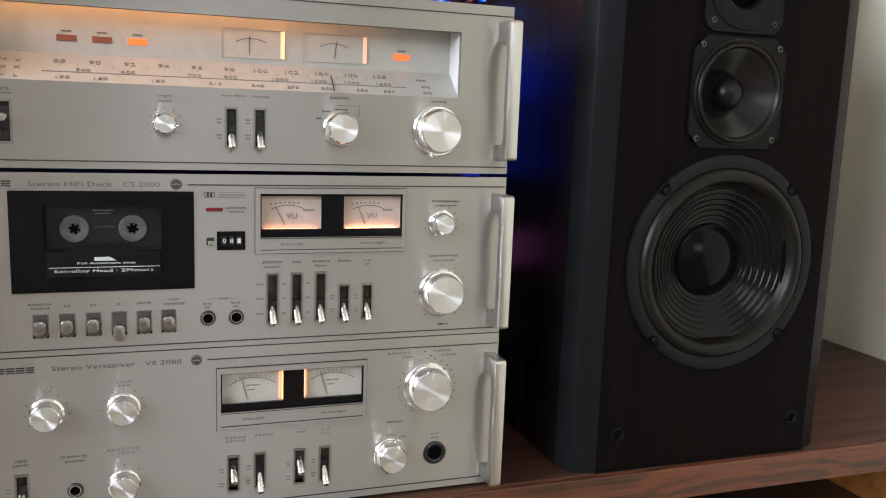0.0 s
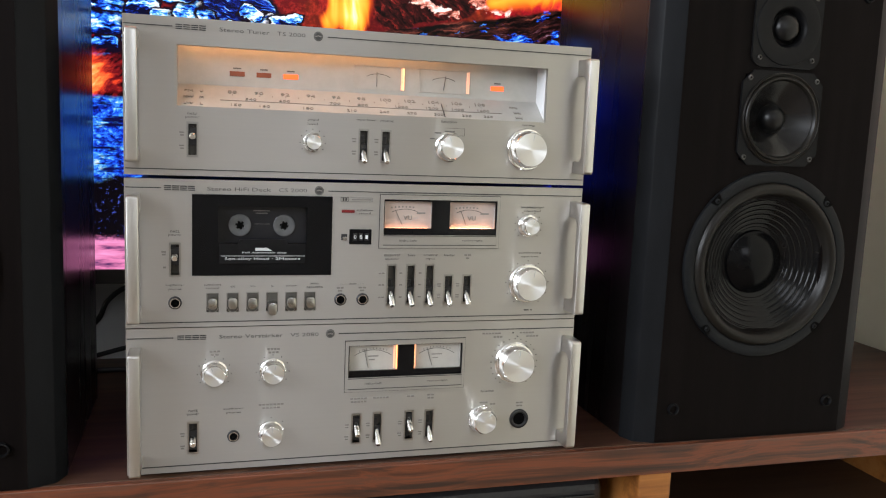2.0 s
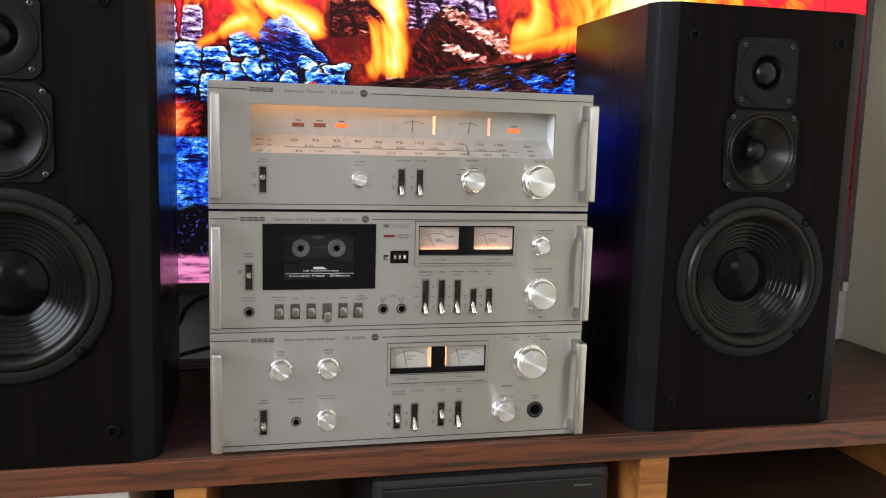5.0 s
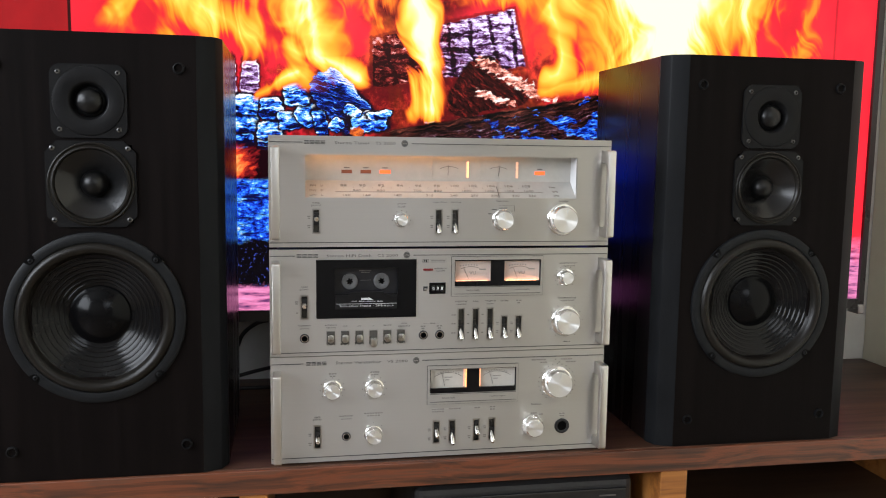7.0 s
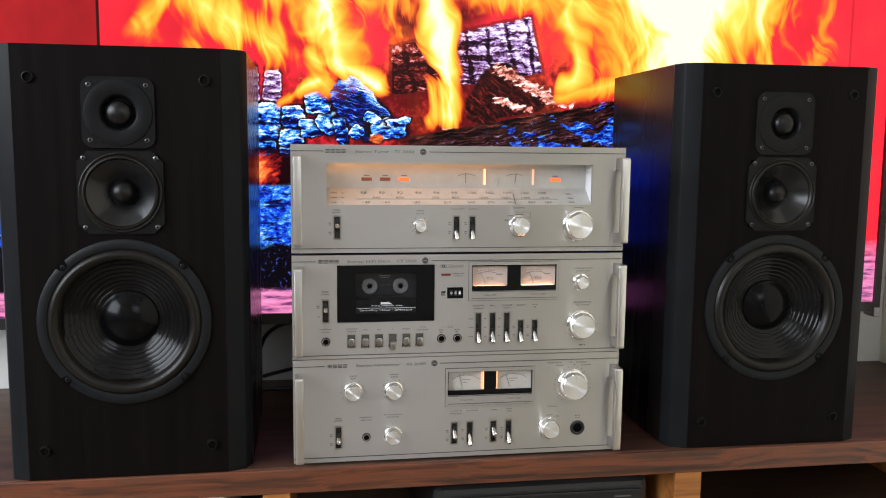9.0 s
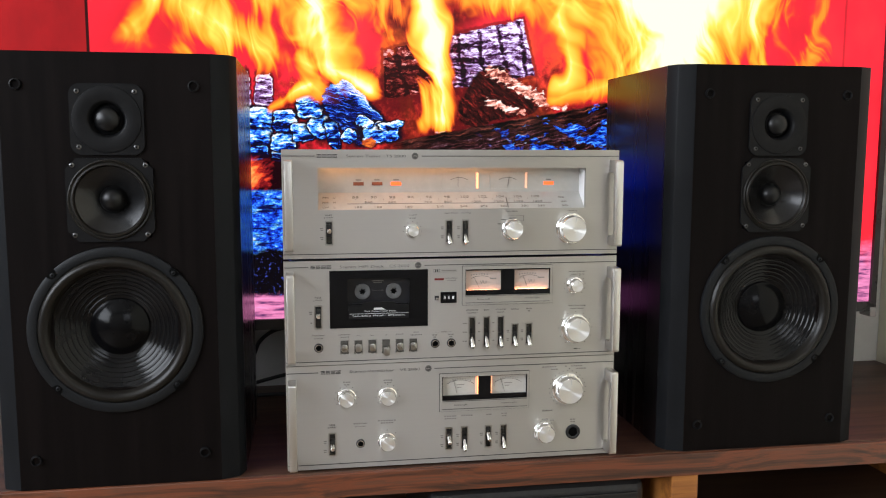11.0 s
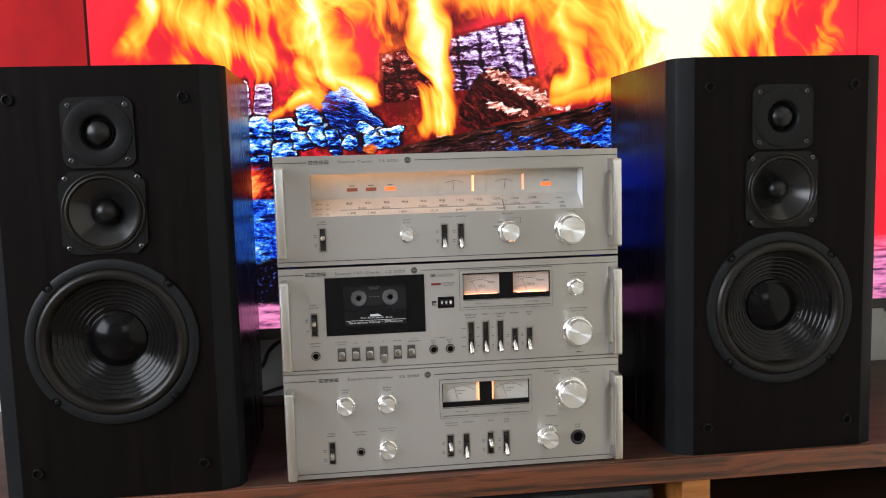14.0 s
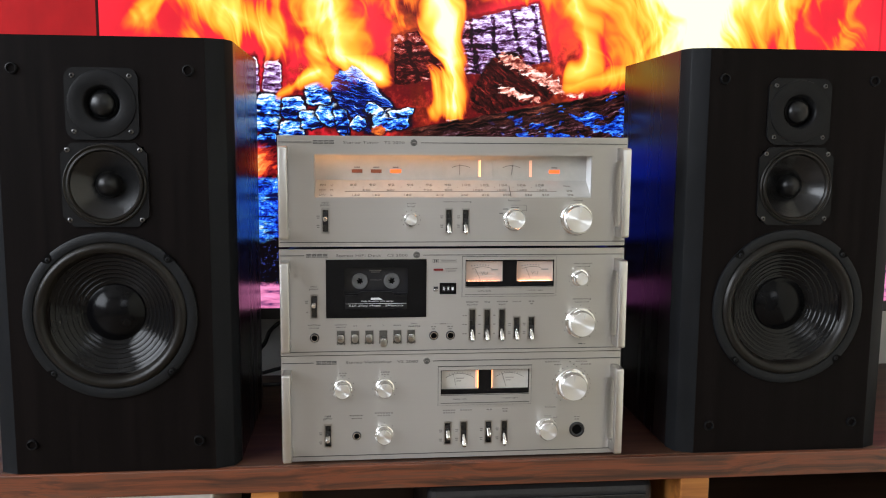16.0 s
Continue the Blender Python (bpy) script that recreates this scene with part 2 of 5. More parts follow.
def part(name, bm, mat, parent, label="", smooth=False):
    """Links a bmesh, given in world places, as one mesh under parent."""
    me = bpy.data.meshes.new(name)
    if parent:
        bmesh.ops.translate(bm, verts=bm.verts, vec=-place_of(parent))
    bmesh.ops.recalc_face_normals(bm, faces=bm.faces)
    for f in bm.faces:
        f.smooth = smooth
    bm.to_mesh(me)
    bm.free()
    me.materials.append(mat)
    if smooth:
        me.set_sharp_from_angle(angle=radians(38))
    ob = new(name, me)
    ob.parent = parent
    return tagged(ob, label)


def box(x0, x1, y0, y1, z0, z1, bevel=0.0, seg=2, bm=None):
    bm = bm or bmesh.new()
    made = bmesh.ops.create_cube(bm, size=1.0, matrix=Matrix.Translation(((x0 + x1) / 2, (y0 + y1) / 2, (z0 + z1) / 2)) @ Matrix.Diagonal((x1 - x0, y1 - y0, z1 - z0, 1)))
    if bevel:
        es = {e for v in made["verts"] for e in v.link_edges}
        bmesh.ops.bevel(bm, geom=list(es), offset=bevel, segments=seg, profile=0.5, affect="EDGES")
    return bm


def lathe(x, z, profile, seg=48, bm=None, close=True):
    """Turns (radius, y) rows about the line through (x, z) along y."""
    bm = bm or bmesh.new()
    rings = []
    for r, y in profile:
        if r < 1e-6:
            rings.append([bm.verts.new((x, y, z))])
        else:
            rings.append([bm.verts.new((x + r * math.cos(2 * math.pi * i / seg), y, z + r * math.sin(2 * math.pi * i / seg))) for i in range(seg)])
    for a, b in zip(rings, rings[1:]):
        for i in range(seg):
            j = (i + 1) % seg
            if len(a) == 1 and len(b) == 1:
                continue
            if len(a) == 1:
                bm.faces.new((a[0], b[i], b[j]))
            elif len(b) == 1:
                bm.faces.new((a[i], a[j], b[0]))
            else:
                bm.faces.new((a[i], a[j], b[j], b[i]))
    return bm


def plate(x0, x1, z0, z1, y0, y1, holes):
    """A plate from y0 back to y1 with square openings right through it."""
    xs = sorted({x0, x1, *(h[0] for h in holes), *(h[1] for h in holes)})
    zs = sorted({z0, z1, *(h[2] for h in holes), *(h[3] for h in holes)})
    bm, at = bmesh.new(), {}

    def v(i, k):
        if (i, k) not in at:
            at[i, k] = bm.verts.new((xs[i], y0, zs[k]))
        return at[i, k]
    for i in range(len(xs) - 1):
        for k in range(len(zs) - 1):
            cx, cz = (xs[i] + xs[i + 1]) / 2, (zs[k] + zs[k + 1]) / 2
            if not any(a < cx < b and c < cz < d for a, b, c, d in holes):
                bm.faces.new((v(i, k), v(i + 1, k), v(i + 1, k + 1), v(i, k + 1)))
    made = bmesh.ops.extrude_face_region(bm, geom=list(bm.faces))
    bmesh.ops.translate(bm, verts=[g for g in made["geom"] if isinstance(g, bmesh.types.BMVert)], vec=(0, y1 - y0, 0))
    return bm


def prism(outline, y0, y1, bevel=0.0):
    """A flat outline of (x, z) rows drawn out from y0 to y1."""
    bm = bmesh.new()
    f = bm.faces.new([bm.verts.new((x, y0, z)) for x, z in outline])
    made = bmesh.ops.extrude_face_region(bm, geom=[f])
    bmesh.ops.translate(bm, verts=[g for g in made["geom"] if isinstance(g, bmesh.types.BMVert)], vec=(0, y1 - y0, 0))
    if bevel:
        bmesh.ops.bevel(bm, geom=[e for e in bm.edges], offset=bevel, segments=2, profile=0.5, affect="EDGES")
    return bm


def lettering(text, x0, x1, z0, h, y, mat, parent, name="lettering", tilt=None, label=""):
    """Raised print that fills x0..x1 from the line z0 up, h high, on the face y. tilt: a matrix laid over it."""
    cu = bpy.data.curves.new(name, "FONT")
    cu.body, cu.extrude, cu.resolution_u = text, 0.002, 2
    tmp = bpy.data.objects.new(name, cu)
    scene.collection.objects.link(tmp)
    bpy.context.view_layer.update()
    me = bpy.data.meshes.new_from_object(tmp.evaluated_get(bpy.context.evaluated_depsgraph_get()))
    bpy.data.objects.remove(tmp)
    bpy.data.curves.remove(cu)
    bm = bmesh.new()
    bm.from_mesh(me)
    bpy.data.meshes.remove(me)
    lo = [min(v.co[i] for v in bm.verts) for i in range(3)]
    hi = [max(v.co[i] for v in bm.verts) for i in range(3)]
    for v in bm.verts:
        a, b, c = ((v.co[i] - lo[i]) / max(hi[i] - lo[i], 1e-9) for i in range(3))
        v.co = (x0 + a * (x1 - x0), y + 0.0003 - 0.0006 * c, z0 + b * h)
        if tilt:
            v.co = tilt @ v.co
    return part(name, bm, mat, parent, label)


def bars(rows, y, mat, parent, name="print_bar", tilt=None):
    """Plain printed strokes: rows of x0, x1, z0, z1, as one print."""
    bm = bmesh.new()
    for a, b, c, d in rows:
        box(a, b, y - 0.0003, y + 0.0003, c, d, bm=bm)
    if tilt:
        bmesh.ops.transform(bm, matrix=tilt, verts=bm.verts)
    return part(name, bm, mat, parent)


def tube(points, radius, bm=None, seg=10):
    """A round cord along a smooth line through the points."""
    bm = bm or bmesh.new()
    p = [Vector(q) for q in points]
    line = []
    for i in range(len(p) - 1):
        a, b, c, d = p[max(i - 1, 0)], p[i], p[i + 1], p[min(i + 2, len(p) - 1)]
        for k in range(8):
            u = k / 8
            line.append(0.5 * (2 * b + (c - a) * u + (2 * a - 5 * b + 4 * c - d) * u * u + (3 * b - a - 3 * c + d) * u ** 3))
    line.append(p[-1])
    old = None
    for i, q in enumerate(line):
        ahead = (line[min(i + 1, len(line) - 1)] - line[max(i - 1, 0)]).normalized()
        side = ahead.cross(Vector((0, 0.2, 1))).normalized()
        up = side.cross(ahead)
        ring = [bm.verts.new(q + radius * (math.cos(2 * math.pi * k / seg) * side + math.sin(2 * math.pi * k / seg) * up)) for k in range(seg)]
        if old:
            for k in range(seg):
                bm.faces.new((old[k], old[(k + 1) % seg], ring[(k + 1) % seg], ring[k]))
        old = ring
    return bm


# ---- the room ----
SHELF, FRONT, BACK, SIDE = 0.013, -0.010, 0.415, 0.922


def slab(name, x0, x1, y0, y1, z0, z1, mat, label, category, holes=None):
    ob = part(name, box(x0, x1, y0, y1, z0, z1), mat, None)
    return tagged(ob, label, category, kind="structure")


slab("wall_north", -2.5, SIDE + 0.1, BACK, BACK + 0.1, -0.45, 2.1, BACKWALL, "pale painted wall behind the television", "wall")
slab("wall_east", SIDE, SIDE + 0.1, -3.2, BACK - 0.002, -0.45, 2.1, WALL, "cream painted side wall at the end of the sideboard", "wall")
slab("floor", -2.5, SIDE + 0.1, -3.2, BACK + 0.1, -0.55, -0.452, FLOORMAT, "brown wooden floor under the sideboard", "floor")
slab("ceiling", -2.6, SIDE + 0.1, -3.3, BACK + 0.1, 2.102, 2.2, CEIL, "unseen ceiling, greyed to cut bounce", "ceiling")
# two walls out of view, toned down to lower the room's ambient light
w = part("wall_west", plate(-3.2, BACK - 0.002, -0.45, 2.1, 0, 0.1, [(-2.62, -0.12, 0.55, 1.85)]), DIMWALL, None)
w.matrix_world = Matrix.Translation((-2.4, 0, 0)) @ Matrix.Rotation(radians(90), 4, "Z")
tagged(w, "unseen wall, darkened to cut bounce, with a window opening", "wall", kind="structure")
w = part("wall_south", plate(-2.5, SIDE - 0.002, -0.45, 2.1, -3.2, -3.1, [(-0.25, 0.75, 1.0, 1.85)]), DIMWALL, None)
tagged(w, "unseen wall, darkened to cut bounce, with an opening for the added fill", "wall", kind="structure")

# the sideboard: top with a darker front edge, two posts, a lower board and a back panel
side = thing("sideboard", (-0.15, 0.2, -0.45), "reddish walnut media sideboard with open compartments", "sideboard")
part("top_board", box(-1.25, SIDE - 0.003, FRONT + 0.0045, BACK - 0.003, SHELF - 0.030, SHELF, 0.0008), TOPWOOD, side)
part("front_edge", box(-1.25, SIDE - 0.003, FRONT - 0.004, FRONT + 0.004, SHELF - 0.032, SHELF - 0.0002, 0.0012), FASCIA, side, "red-brown streaked veneer edge")
for x0, x1 in ((-0.257, -0.222), (0.303, 0.342), (-1.25, -1.215), (SIDE - 0.04, SIDE - 0.003)):
    part("post", box(x0, x1, FRONT + 0.002, BACK - 0.02, -0.36, SHELF - 0.0325, 0.0015), OAK, side, "light oak upright")
part("bottom_board", box(-1.25, SIDE - 0.003, FRONT, BACK - 0.003, -0.395, -0.3605, 0.001), TOPWOOD, side)
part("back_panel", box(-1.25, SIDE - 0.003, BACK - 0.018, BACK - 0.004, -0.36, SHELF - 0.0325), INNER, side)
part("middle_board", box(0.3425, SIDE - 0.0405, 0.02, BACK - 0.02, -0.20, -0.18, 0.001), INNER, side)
for x in (-1.2, -0.24, 0.32, 0.86):
    part("foot", box(x - 0.02, x + 0.02, 0.02, 0.06, -0.452, -0.3955, 0.002), OAK, side)

rec = thing("set_top_box", (0.12, 0.1, -0.36), "low black media box standing inside the sideboard", "media box")
part("body", box(-0.032, 0.278, 0.022, 0.30, -0.33, -0.036, 0.012, 3), SHEET, rec)
part("front_panel", box(-0.02, 0.266, 0.0185, 0.0225, -0.30, -0.052, 0.0015), BLACK, rec)
bars([(0.226, 0.25, -0.0625, -0.0605)], 0.0182, GREYINK, rec)
for x in (-0.01, 0.256):
    part("foot", box(x - 0.012, x + 0.012, 0.05, 0.08, -0.36, -0.3295, 0.002), BLACK, rec)
wb = thing("white_box", (-0.38, 0.1, -0.36), "plain white lacquered box inside the sideboard", "box")
part("body", box(-0.60, -0.306, 0.006, 0.25, -0.36, -0.0235, 0.003), WHITE, wb)

# ---- the television ----
TV = (-0.845, 0.813, 0.141, 1.085)
tv = thing("television", (-0.012, 0.33, SHELF), "large flat television with a black frame showing a log fire", "television")
part("frame", plate(TV[0], TV[1], TV[2], TV[3], 0.279, 0.306, [(TV[0] + 0.011, TV[1] - 0.011, TV[2] + 0.017, TV[3] - 0.011)]), BEZEL, tv, "thin black frame")
part("back_cover", box(TV[0] + 0.01, TV[1] - 0.01, 0.3063, 0.34, TV[2] + 0.01, TV[3] - 0.01, 0.008), BLACK, tv)
part("wall_bracket", box(-0.25, 0.25, 0.3405, BACK - 0.0005, 0.45, 0.8, 0.004), SHEET, tv)
part("corner_trim", box(TV[1] - 0.012, TV[1] + 0.0015, 0.2775, 0.307, TV[2] - 0.0105, TV[2] + 0.007, 0.002), SILVER, tv, "silver lower corner piece")


def fire_picture():
    """The picture on the screen: a log fire against a red wall, given off as light."""
    m = bpy.data.materials.new("screen_picture")
    m.use_nodes = True
    t = m.node_tree
    b = t.nodes["Principled BSDF"]
    b.inputs["Base Color"].default_value = (0.003, 0.003, 0.003, 1)
    b.inputs["Roughness"].default_value = 0.25
    b.inputs["Specular IOR Level"].default_value = 0.08
    x0, _, z0 = coords(t)
    x0, z0 = x0 - 0.012, z0 + SHELF
    w1 = grain(t, vec(t, x0, 0.0, z0), 22, 4) - 0.5
    w2 = grain(t, vec(t, x0, 3.0, z0), 22, 4) - 0.5
    x, z = x0 + w1 * 0.022, z0 + w2 * 0.022
    fine = grain(t, vec(t, x0, 0.0, z0), 160, 5, 0.7)
    mid = grain(t, vec(t, x0, 1.5, z0), 45, 4)

    def seg(ax, az, bx, bz, r, x=x, z=z):
        """How far inside a thick line from a to b, in parts of its thickness r."""
        dx, dz = bx - ax, bz - az
        l2 = dx * dx + dz * dz
        k = ((x - ax) * (dx / l2) + (z - az) * (dz / l2)).op("ADD", 0.0, clamp=True)
        px, pz = x - (k * dx + ax), z - (k * dz + az)
        return 1.0 - (px * px + pz * pz).sqrt() * (1.0 / r)

    def blob(cx, cz, rx, rz, turn=0.0):
        c, s = math.cos(radians(turn)), math.sin(radians(turn))
        u, v = ((x - cx) * c + (z - cz) * s) * (1 / rx), ((z - cz) * c - (x - cx) * s) * (1 / rz)
        return 1.0 - (u * u + v * v).sqrt()

    # the red wall of the hearth, darker and duller at one end and in a gap behind the logs
    wallred = ramp(t, grain(t, vec(t, x0 * 1.2, 0.0, z0 * 0.7), 5, 3), [(0.3, (0.60, 0.014, 0.026)), (0.55, (0.92, 0.022, 0.042)), (0.75, (0.95, 0.040, 0.05))])
    dull = ramp(t, grain(t, vec(t, x0 * 2.0, 4.0, z0), 6, 4), [(0.3, (0.26, 0.008, 0.011)), (0.7, (0.44, 0.012, 0.015))])
    col = blend(t, x0.step(-0.5045, -0.5055), wallred, dull)
    seam = (x0 + 0.505).absolute().step(0.0030, 0.0015).maximum((x0 - 0.726).absolute().step(0.003, 0.001) * 0.35)
    col = blend(t, seam, col, (0.03, 0.004, 0.004))
    drift = grain(t, vec(t, x0 * 7.0 + w1 * 0.5, 7.0, z0 * 3.0), 1.0, 4, 0.55, 0.8)
    heat = x0.step(-0.36, -0.20) * x0.step(0.42, 0.30)
    col = blend(t, drift.step(0.52, 0.68) * heat * 0.8, col, (1.0, 0.15, 0.015))
    col = blend(t, drift.step(0.46, 0.34) * heat * 0.75, col, (0.30, 0.005, 0.008))
    gap = blob(0.0, 0.66, 0.12, 0.10) + w1 * 0.6
    col = blend(t, gap.step(0.0, 0.5), col, ramp(t, mid, [(0.35, (0.02, 0.002, 0.003)), (0.55, (0.16, 0.006, 0.006)), (0.7, (0.55, 0.02, 0.012))]))
    deep = (blob(0.0, 0.485, 0.36, 0.085, 6) + w1 * 1.2 + (mid - 0.5) * 1.2).step(0.05, 0.45)
    col = blend(t, deep * 0.9, col, ramp(t, mid * 0.6 + fine * 0.4, [(0.38, (0.012, 0.001, 0.002)), (0.52, (0.07, 0.004, 0.004)), (0.62, (0.38, 0.02, 0.012)), (0.72, (0.95, 0.16, 0.05))]))

    # textures of char, ash and bark
    wx, wz = x0 + w1 * 0.020 + (fine - 0.5) * 0.008, z0 + w2 * 0.020 + (fine - 0.5) * 0.006
    flake = grain(t, vec(t, wx * 95.0, 0.0, wz * 170.0), 1.0, 4, 0.65)
    layer = grain(t, vec(t, wx * 38.0, 2.5, wz * 230.0), 1.0, 4, 0.6)
    body = (flake * 0.5 + fine * 0.25 + mid * 0.25 - 0.5) * 1.7 + 0.5
    icylog = ramp(t, body, [(0.36, (0.003, 0.004, 0.05)), (0.44, (0.006, 0.03, 0.55)), (0.52, (0.02, 0.16, 1.0)), (0.60, (0.12, 0.50, 1.0)), (0.68, (0.65, 0.80, 1.0))])
    grit = (layer * 0.55 + flake * 0.45 - 0.5) * 5.2

    def streak(turn, along, across, seed=0.0):
        """Fine fibres that run at an angle over the picture."""
        c, s = math.cos(radians(turn)), math.sin(radians(turn))
        return grain(t, vec(t, (wx * c + wz * s) * along, seed, (wz * c - wx * s) * across), 1.0, 5, 0.65)

    def pile(col, chunks, stops, shadow):
        """Rounded chunks laid one over another: lit on top, dark in the gaps between them."""
        inside = lum = halo = None
        for cx, cz, hx, hz, turn, lift in chunks:
            c, s = math.cos(radians(turn)), math.sin(radians(turn))
            u, v = ((wx - cx) * c + (wz - cz) * s) * (1 / hx), ((wz - cz) * c - (wx - cx) * s) * (1 / hz)
            d = 1.0 - (u * u * u * u + v * v * v * v).sqrt().sqrt() + (mid - 0.5) * 0.7 + (flake - 0.5) * 0.25
            m, h = d.step(0.0, 0.07), d.step(-0.30, -0.06)
            here = v * 0.19 + d.step(0.26, 0.06) * 0.15 + lift - 0.08
            if inside is None:
                inside, lum, halo = m, here, h
            else:
                inside = inside * (1.0 - h) + m * h
                lum = lum * (1.0 - m) + here * m
                halo = halo.maximum(h)
        col = blend(t, halo, col, shadow)
        return blend(t, inside, col, ramp(t, lum + grit * 0.72 + 0.5, stops))

    icy_stops = [(0.22, (0.002, 0.002, 0.02)), (0.34, (0.005, 0.02, 0.30)), (0.42, (0.012, 0.10, 0.90)), (0.53, (0.05, 0.36, 1.0)), (0.64, (0.30, 0.72, 1.0)), (0.76, (0.90, 0.90, 1.0))]
    ash_stops = [(0.16, (0.008, 0.002, 0.006)), (0.34, (0.07, 0.015, 0.06)), (0.46, (0.26, 0.12, 0.34)), (0.58, (0.55, 0.38, 0.75)), (0.74, (0.98, 0.88, 1.0))]

    # a far small log, then the large half-burnt log with its end broken into columns
    col = pile(col, [(-0.283, 0.518, 0.013, 0.030, 4, 0.10), (-0.252, 0.517, 0.013, 0.027, -3, 0.10)], ash_stops, (0.10, 0.006, 0.01))
    top = (x0 * 0.238 + 0.597 - z0 + w2 * 0.010) * 60.0
    bottom = (z0 - (x0 * 0.16 + 0.515) + w1 * 0.020) * 60.0
    ends = ((0.168 + (0.6 - z0) * 0.25 - x0) * 60.0).minimum((x0 + 0.066) * 60.0)
    billet = top.minimum(bottom).minimum(ends) + (flake - 0.5) * 0.5
    column = ((wx + wz * 0.20 + w2 * 0.030 - 0.004) * (1 / 0.034)).op("FRACT").op("SUBTRACT", 0.5).absolute()
    course = ((wz - wx * 0.22 + (mid - 0.5) * 0.045) * (1 / 0.024)).op("FRACT").op("SUBTRACT", 0.5).absolute()
    gaps = column.step(0.34, 0.47).maximum(course.step(0.38, 0.50) * 0.55)
    pale = x0.step(-0.02, 0.14) * 0.34 + top.step(2.6, 0.4) * 0.14 - 0.24 - gaps * 0.40
    embers = ramp(t, pale + grit * 0.65 + 0.50, [(0.16, (0.02, 0.002, 0.002)), (0.36, (0.12, 0.008, 0.008)), (0.52, (0.42, 0.05, 0.04)), (0.72, (0.95, 0.50, 0.50))])
    col = blend(t, billet.step(-0.35, -0.1) * 0.7, col, (0.10, 0.005, 0.006))
    col = blend(t, billet.step(0.0, 0.15), col, blend(t, (x0 + (mid - 0.5) * 0.2).step(0.0, 0.08), embers, ramp(t, pale + grit * 0.65 + 0.44, ash_stops)))

    # a dark wedge leaning on the large log, with pale flakes along its edge
    wedge = (seg(0.085, 0.490, 0.112, 0.530, 0.036)).maximum(seg(0.10, 0.492, 0.165, 0.500, 0.024))
    col = blend(t, wedge.step(0.05, 0.2), col, ramp(t, streak(-40, 40.0, 190.0, 6.0) * 0.8 + fine * 0.2, [(0.42, (0.004, 0.001, 0.001)), (0.54, (0.04, 0.004, 0.004)), (0.64, (0.32, 0.02, 0.015)), (0.74, (1.0, 0.35, 0.20))]))
    for ax, az, bx, bz, r in ((0.104, 0.553, 0.150, 0.532, 0.0075), (0.156, 0.526, 0.188, 0.508, 0.0090), (0.190, 0.506, 0.232, 0.497, 0.0070), (0.104, 0.502, 0.126, 0.496, 0.0065), (0.128, 0.494, 0.160, 0.484, 0.0045)):
        col = blend(t, (seg(ax, az, bx, bz, r, wx, wz) + (flake - 0.5) * 4.5).step(0.0, 0.2), col, ramp(t, grit * 0.5 + 0.45, [(0.25, (0.12, 0.012, 0.01)), (0.42, (0.75, 0.22, 0.16)), (0.58, (1.0, 0.70, 0.62)), (0.75, (1.0, 0.95, 0.95))]))

    # the heap of blue-white chunks, the tall blue stump and the curled piece at its foot
    heap = [(-0.292, 0.476, 0.017, 0.015, 5, 0.0), (-0.297, 0.446, 0.015, 0.016, 0, 0.0), (-0.262, 0.420, 0.018, 0.012, 10, -0.12), (-0.222, 0.416, 0.018, 0.010, 0, -0.08),
            (-0.258, 0.448, 0.021, 0.014, 4, 0.04), (-0.256, 0.475, 0.020, 0.016, -6, 0.05), (-0.224, 0.440, 0.020, 0.014, 2, 0.06), (-0.219, 0.469, 0.019, 0.017, -4, 0.04),
            (-0.192, 0.452, 0.018, 0.013, 8, 0.02), (-0.166, 0.463, 0.018, 0.017, -20, 0.05), (-0.182, 0.489, 0.019, 0.015, 0, 0.02), (-0.186, 0.506, 0.016, 0.007, 12, 0.10), (-0.145, 0.448, 0.010, 0.022, 15, -0.10)]
    col = pile(col, heap, icy_stops, (0.006, 0.002, 0.008))
    stump = seg(-0.132, 0.505, -0.095, 0.462, 0.030, wx, wz) + (mid - 0.5) * 0.5 + (fine - 0.5) * 0.2
    col = blend(t, stump.step(-0.24, -0.04), col, (0.006, 0.002, 0.01))
    crown = (wz + wx * 0.55).step(0.432, 0.452)
    col = blend(t, stump.step(0.0, 0.08), col, ramp(t, streak(-14, 45.0, 330.0, 3.0) * 2.2 - 0.80 + crown * 0.34 + stump.step(0.28, 0.05) * 0.14, [(0.26, (0.002, 0.002, 0.02)), (0.40, (0.005, 0.012, 0.22)), (0.52, (0.02, 0.12, 0.90)), (0.64, (0.16, 0.50, 1.0)), (0.78, (0.85, 0.85, 1.0))]))
    col = pile(col, [(-0.070, 0.452, 0.030, 0.016, 8, 0.02), (-0.094, 0.468, 0.013, 0.007, -25, 0.12), (-0.056, 0.464, 0.022, 0.006, 14, 0.16), (0.027, 0.461, 0.012, 0.010, 30, 0.08), (-0.118, 0.446, 0.012, 0.010, 50, 0.0)], icy_stops, (0.008, 0.003, 0.008))
    col = blend(t, (blob(-0.090, 0.438, 0.012, 0.010) + (mid - 0.5) * 2.4).step(0.0, 0.3), col, ramp(t, grit * 0.5 + 0.5, [(0.3, (0.25, 0.01, 0.01)), (0.7, (1.0, 0.22, 0.03))]))

    # the long bark log across the front
    log = (z - (x0 * 0.185 + 0.449) - w2 * 0.012) * -1.0
    inlog = (log + (fine - 0.5) * 0.006).step(0.0, 0.004) * x0.step(-0.07, -0.03) * x0.step(0.56, 0.50)
    fibre = streak(11, 34.0, 260.0)
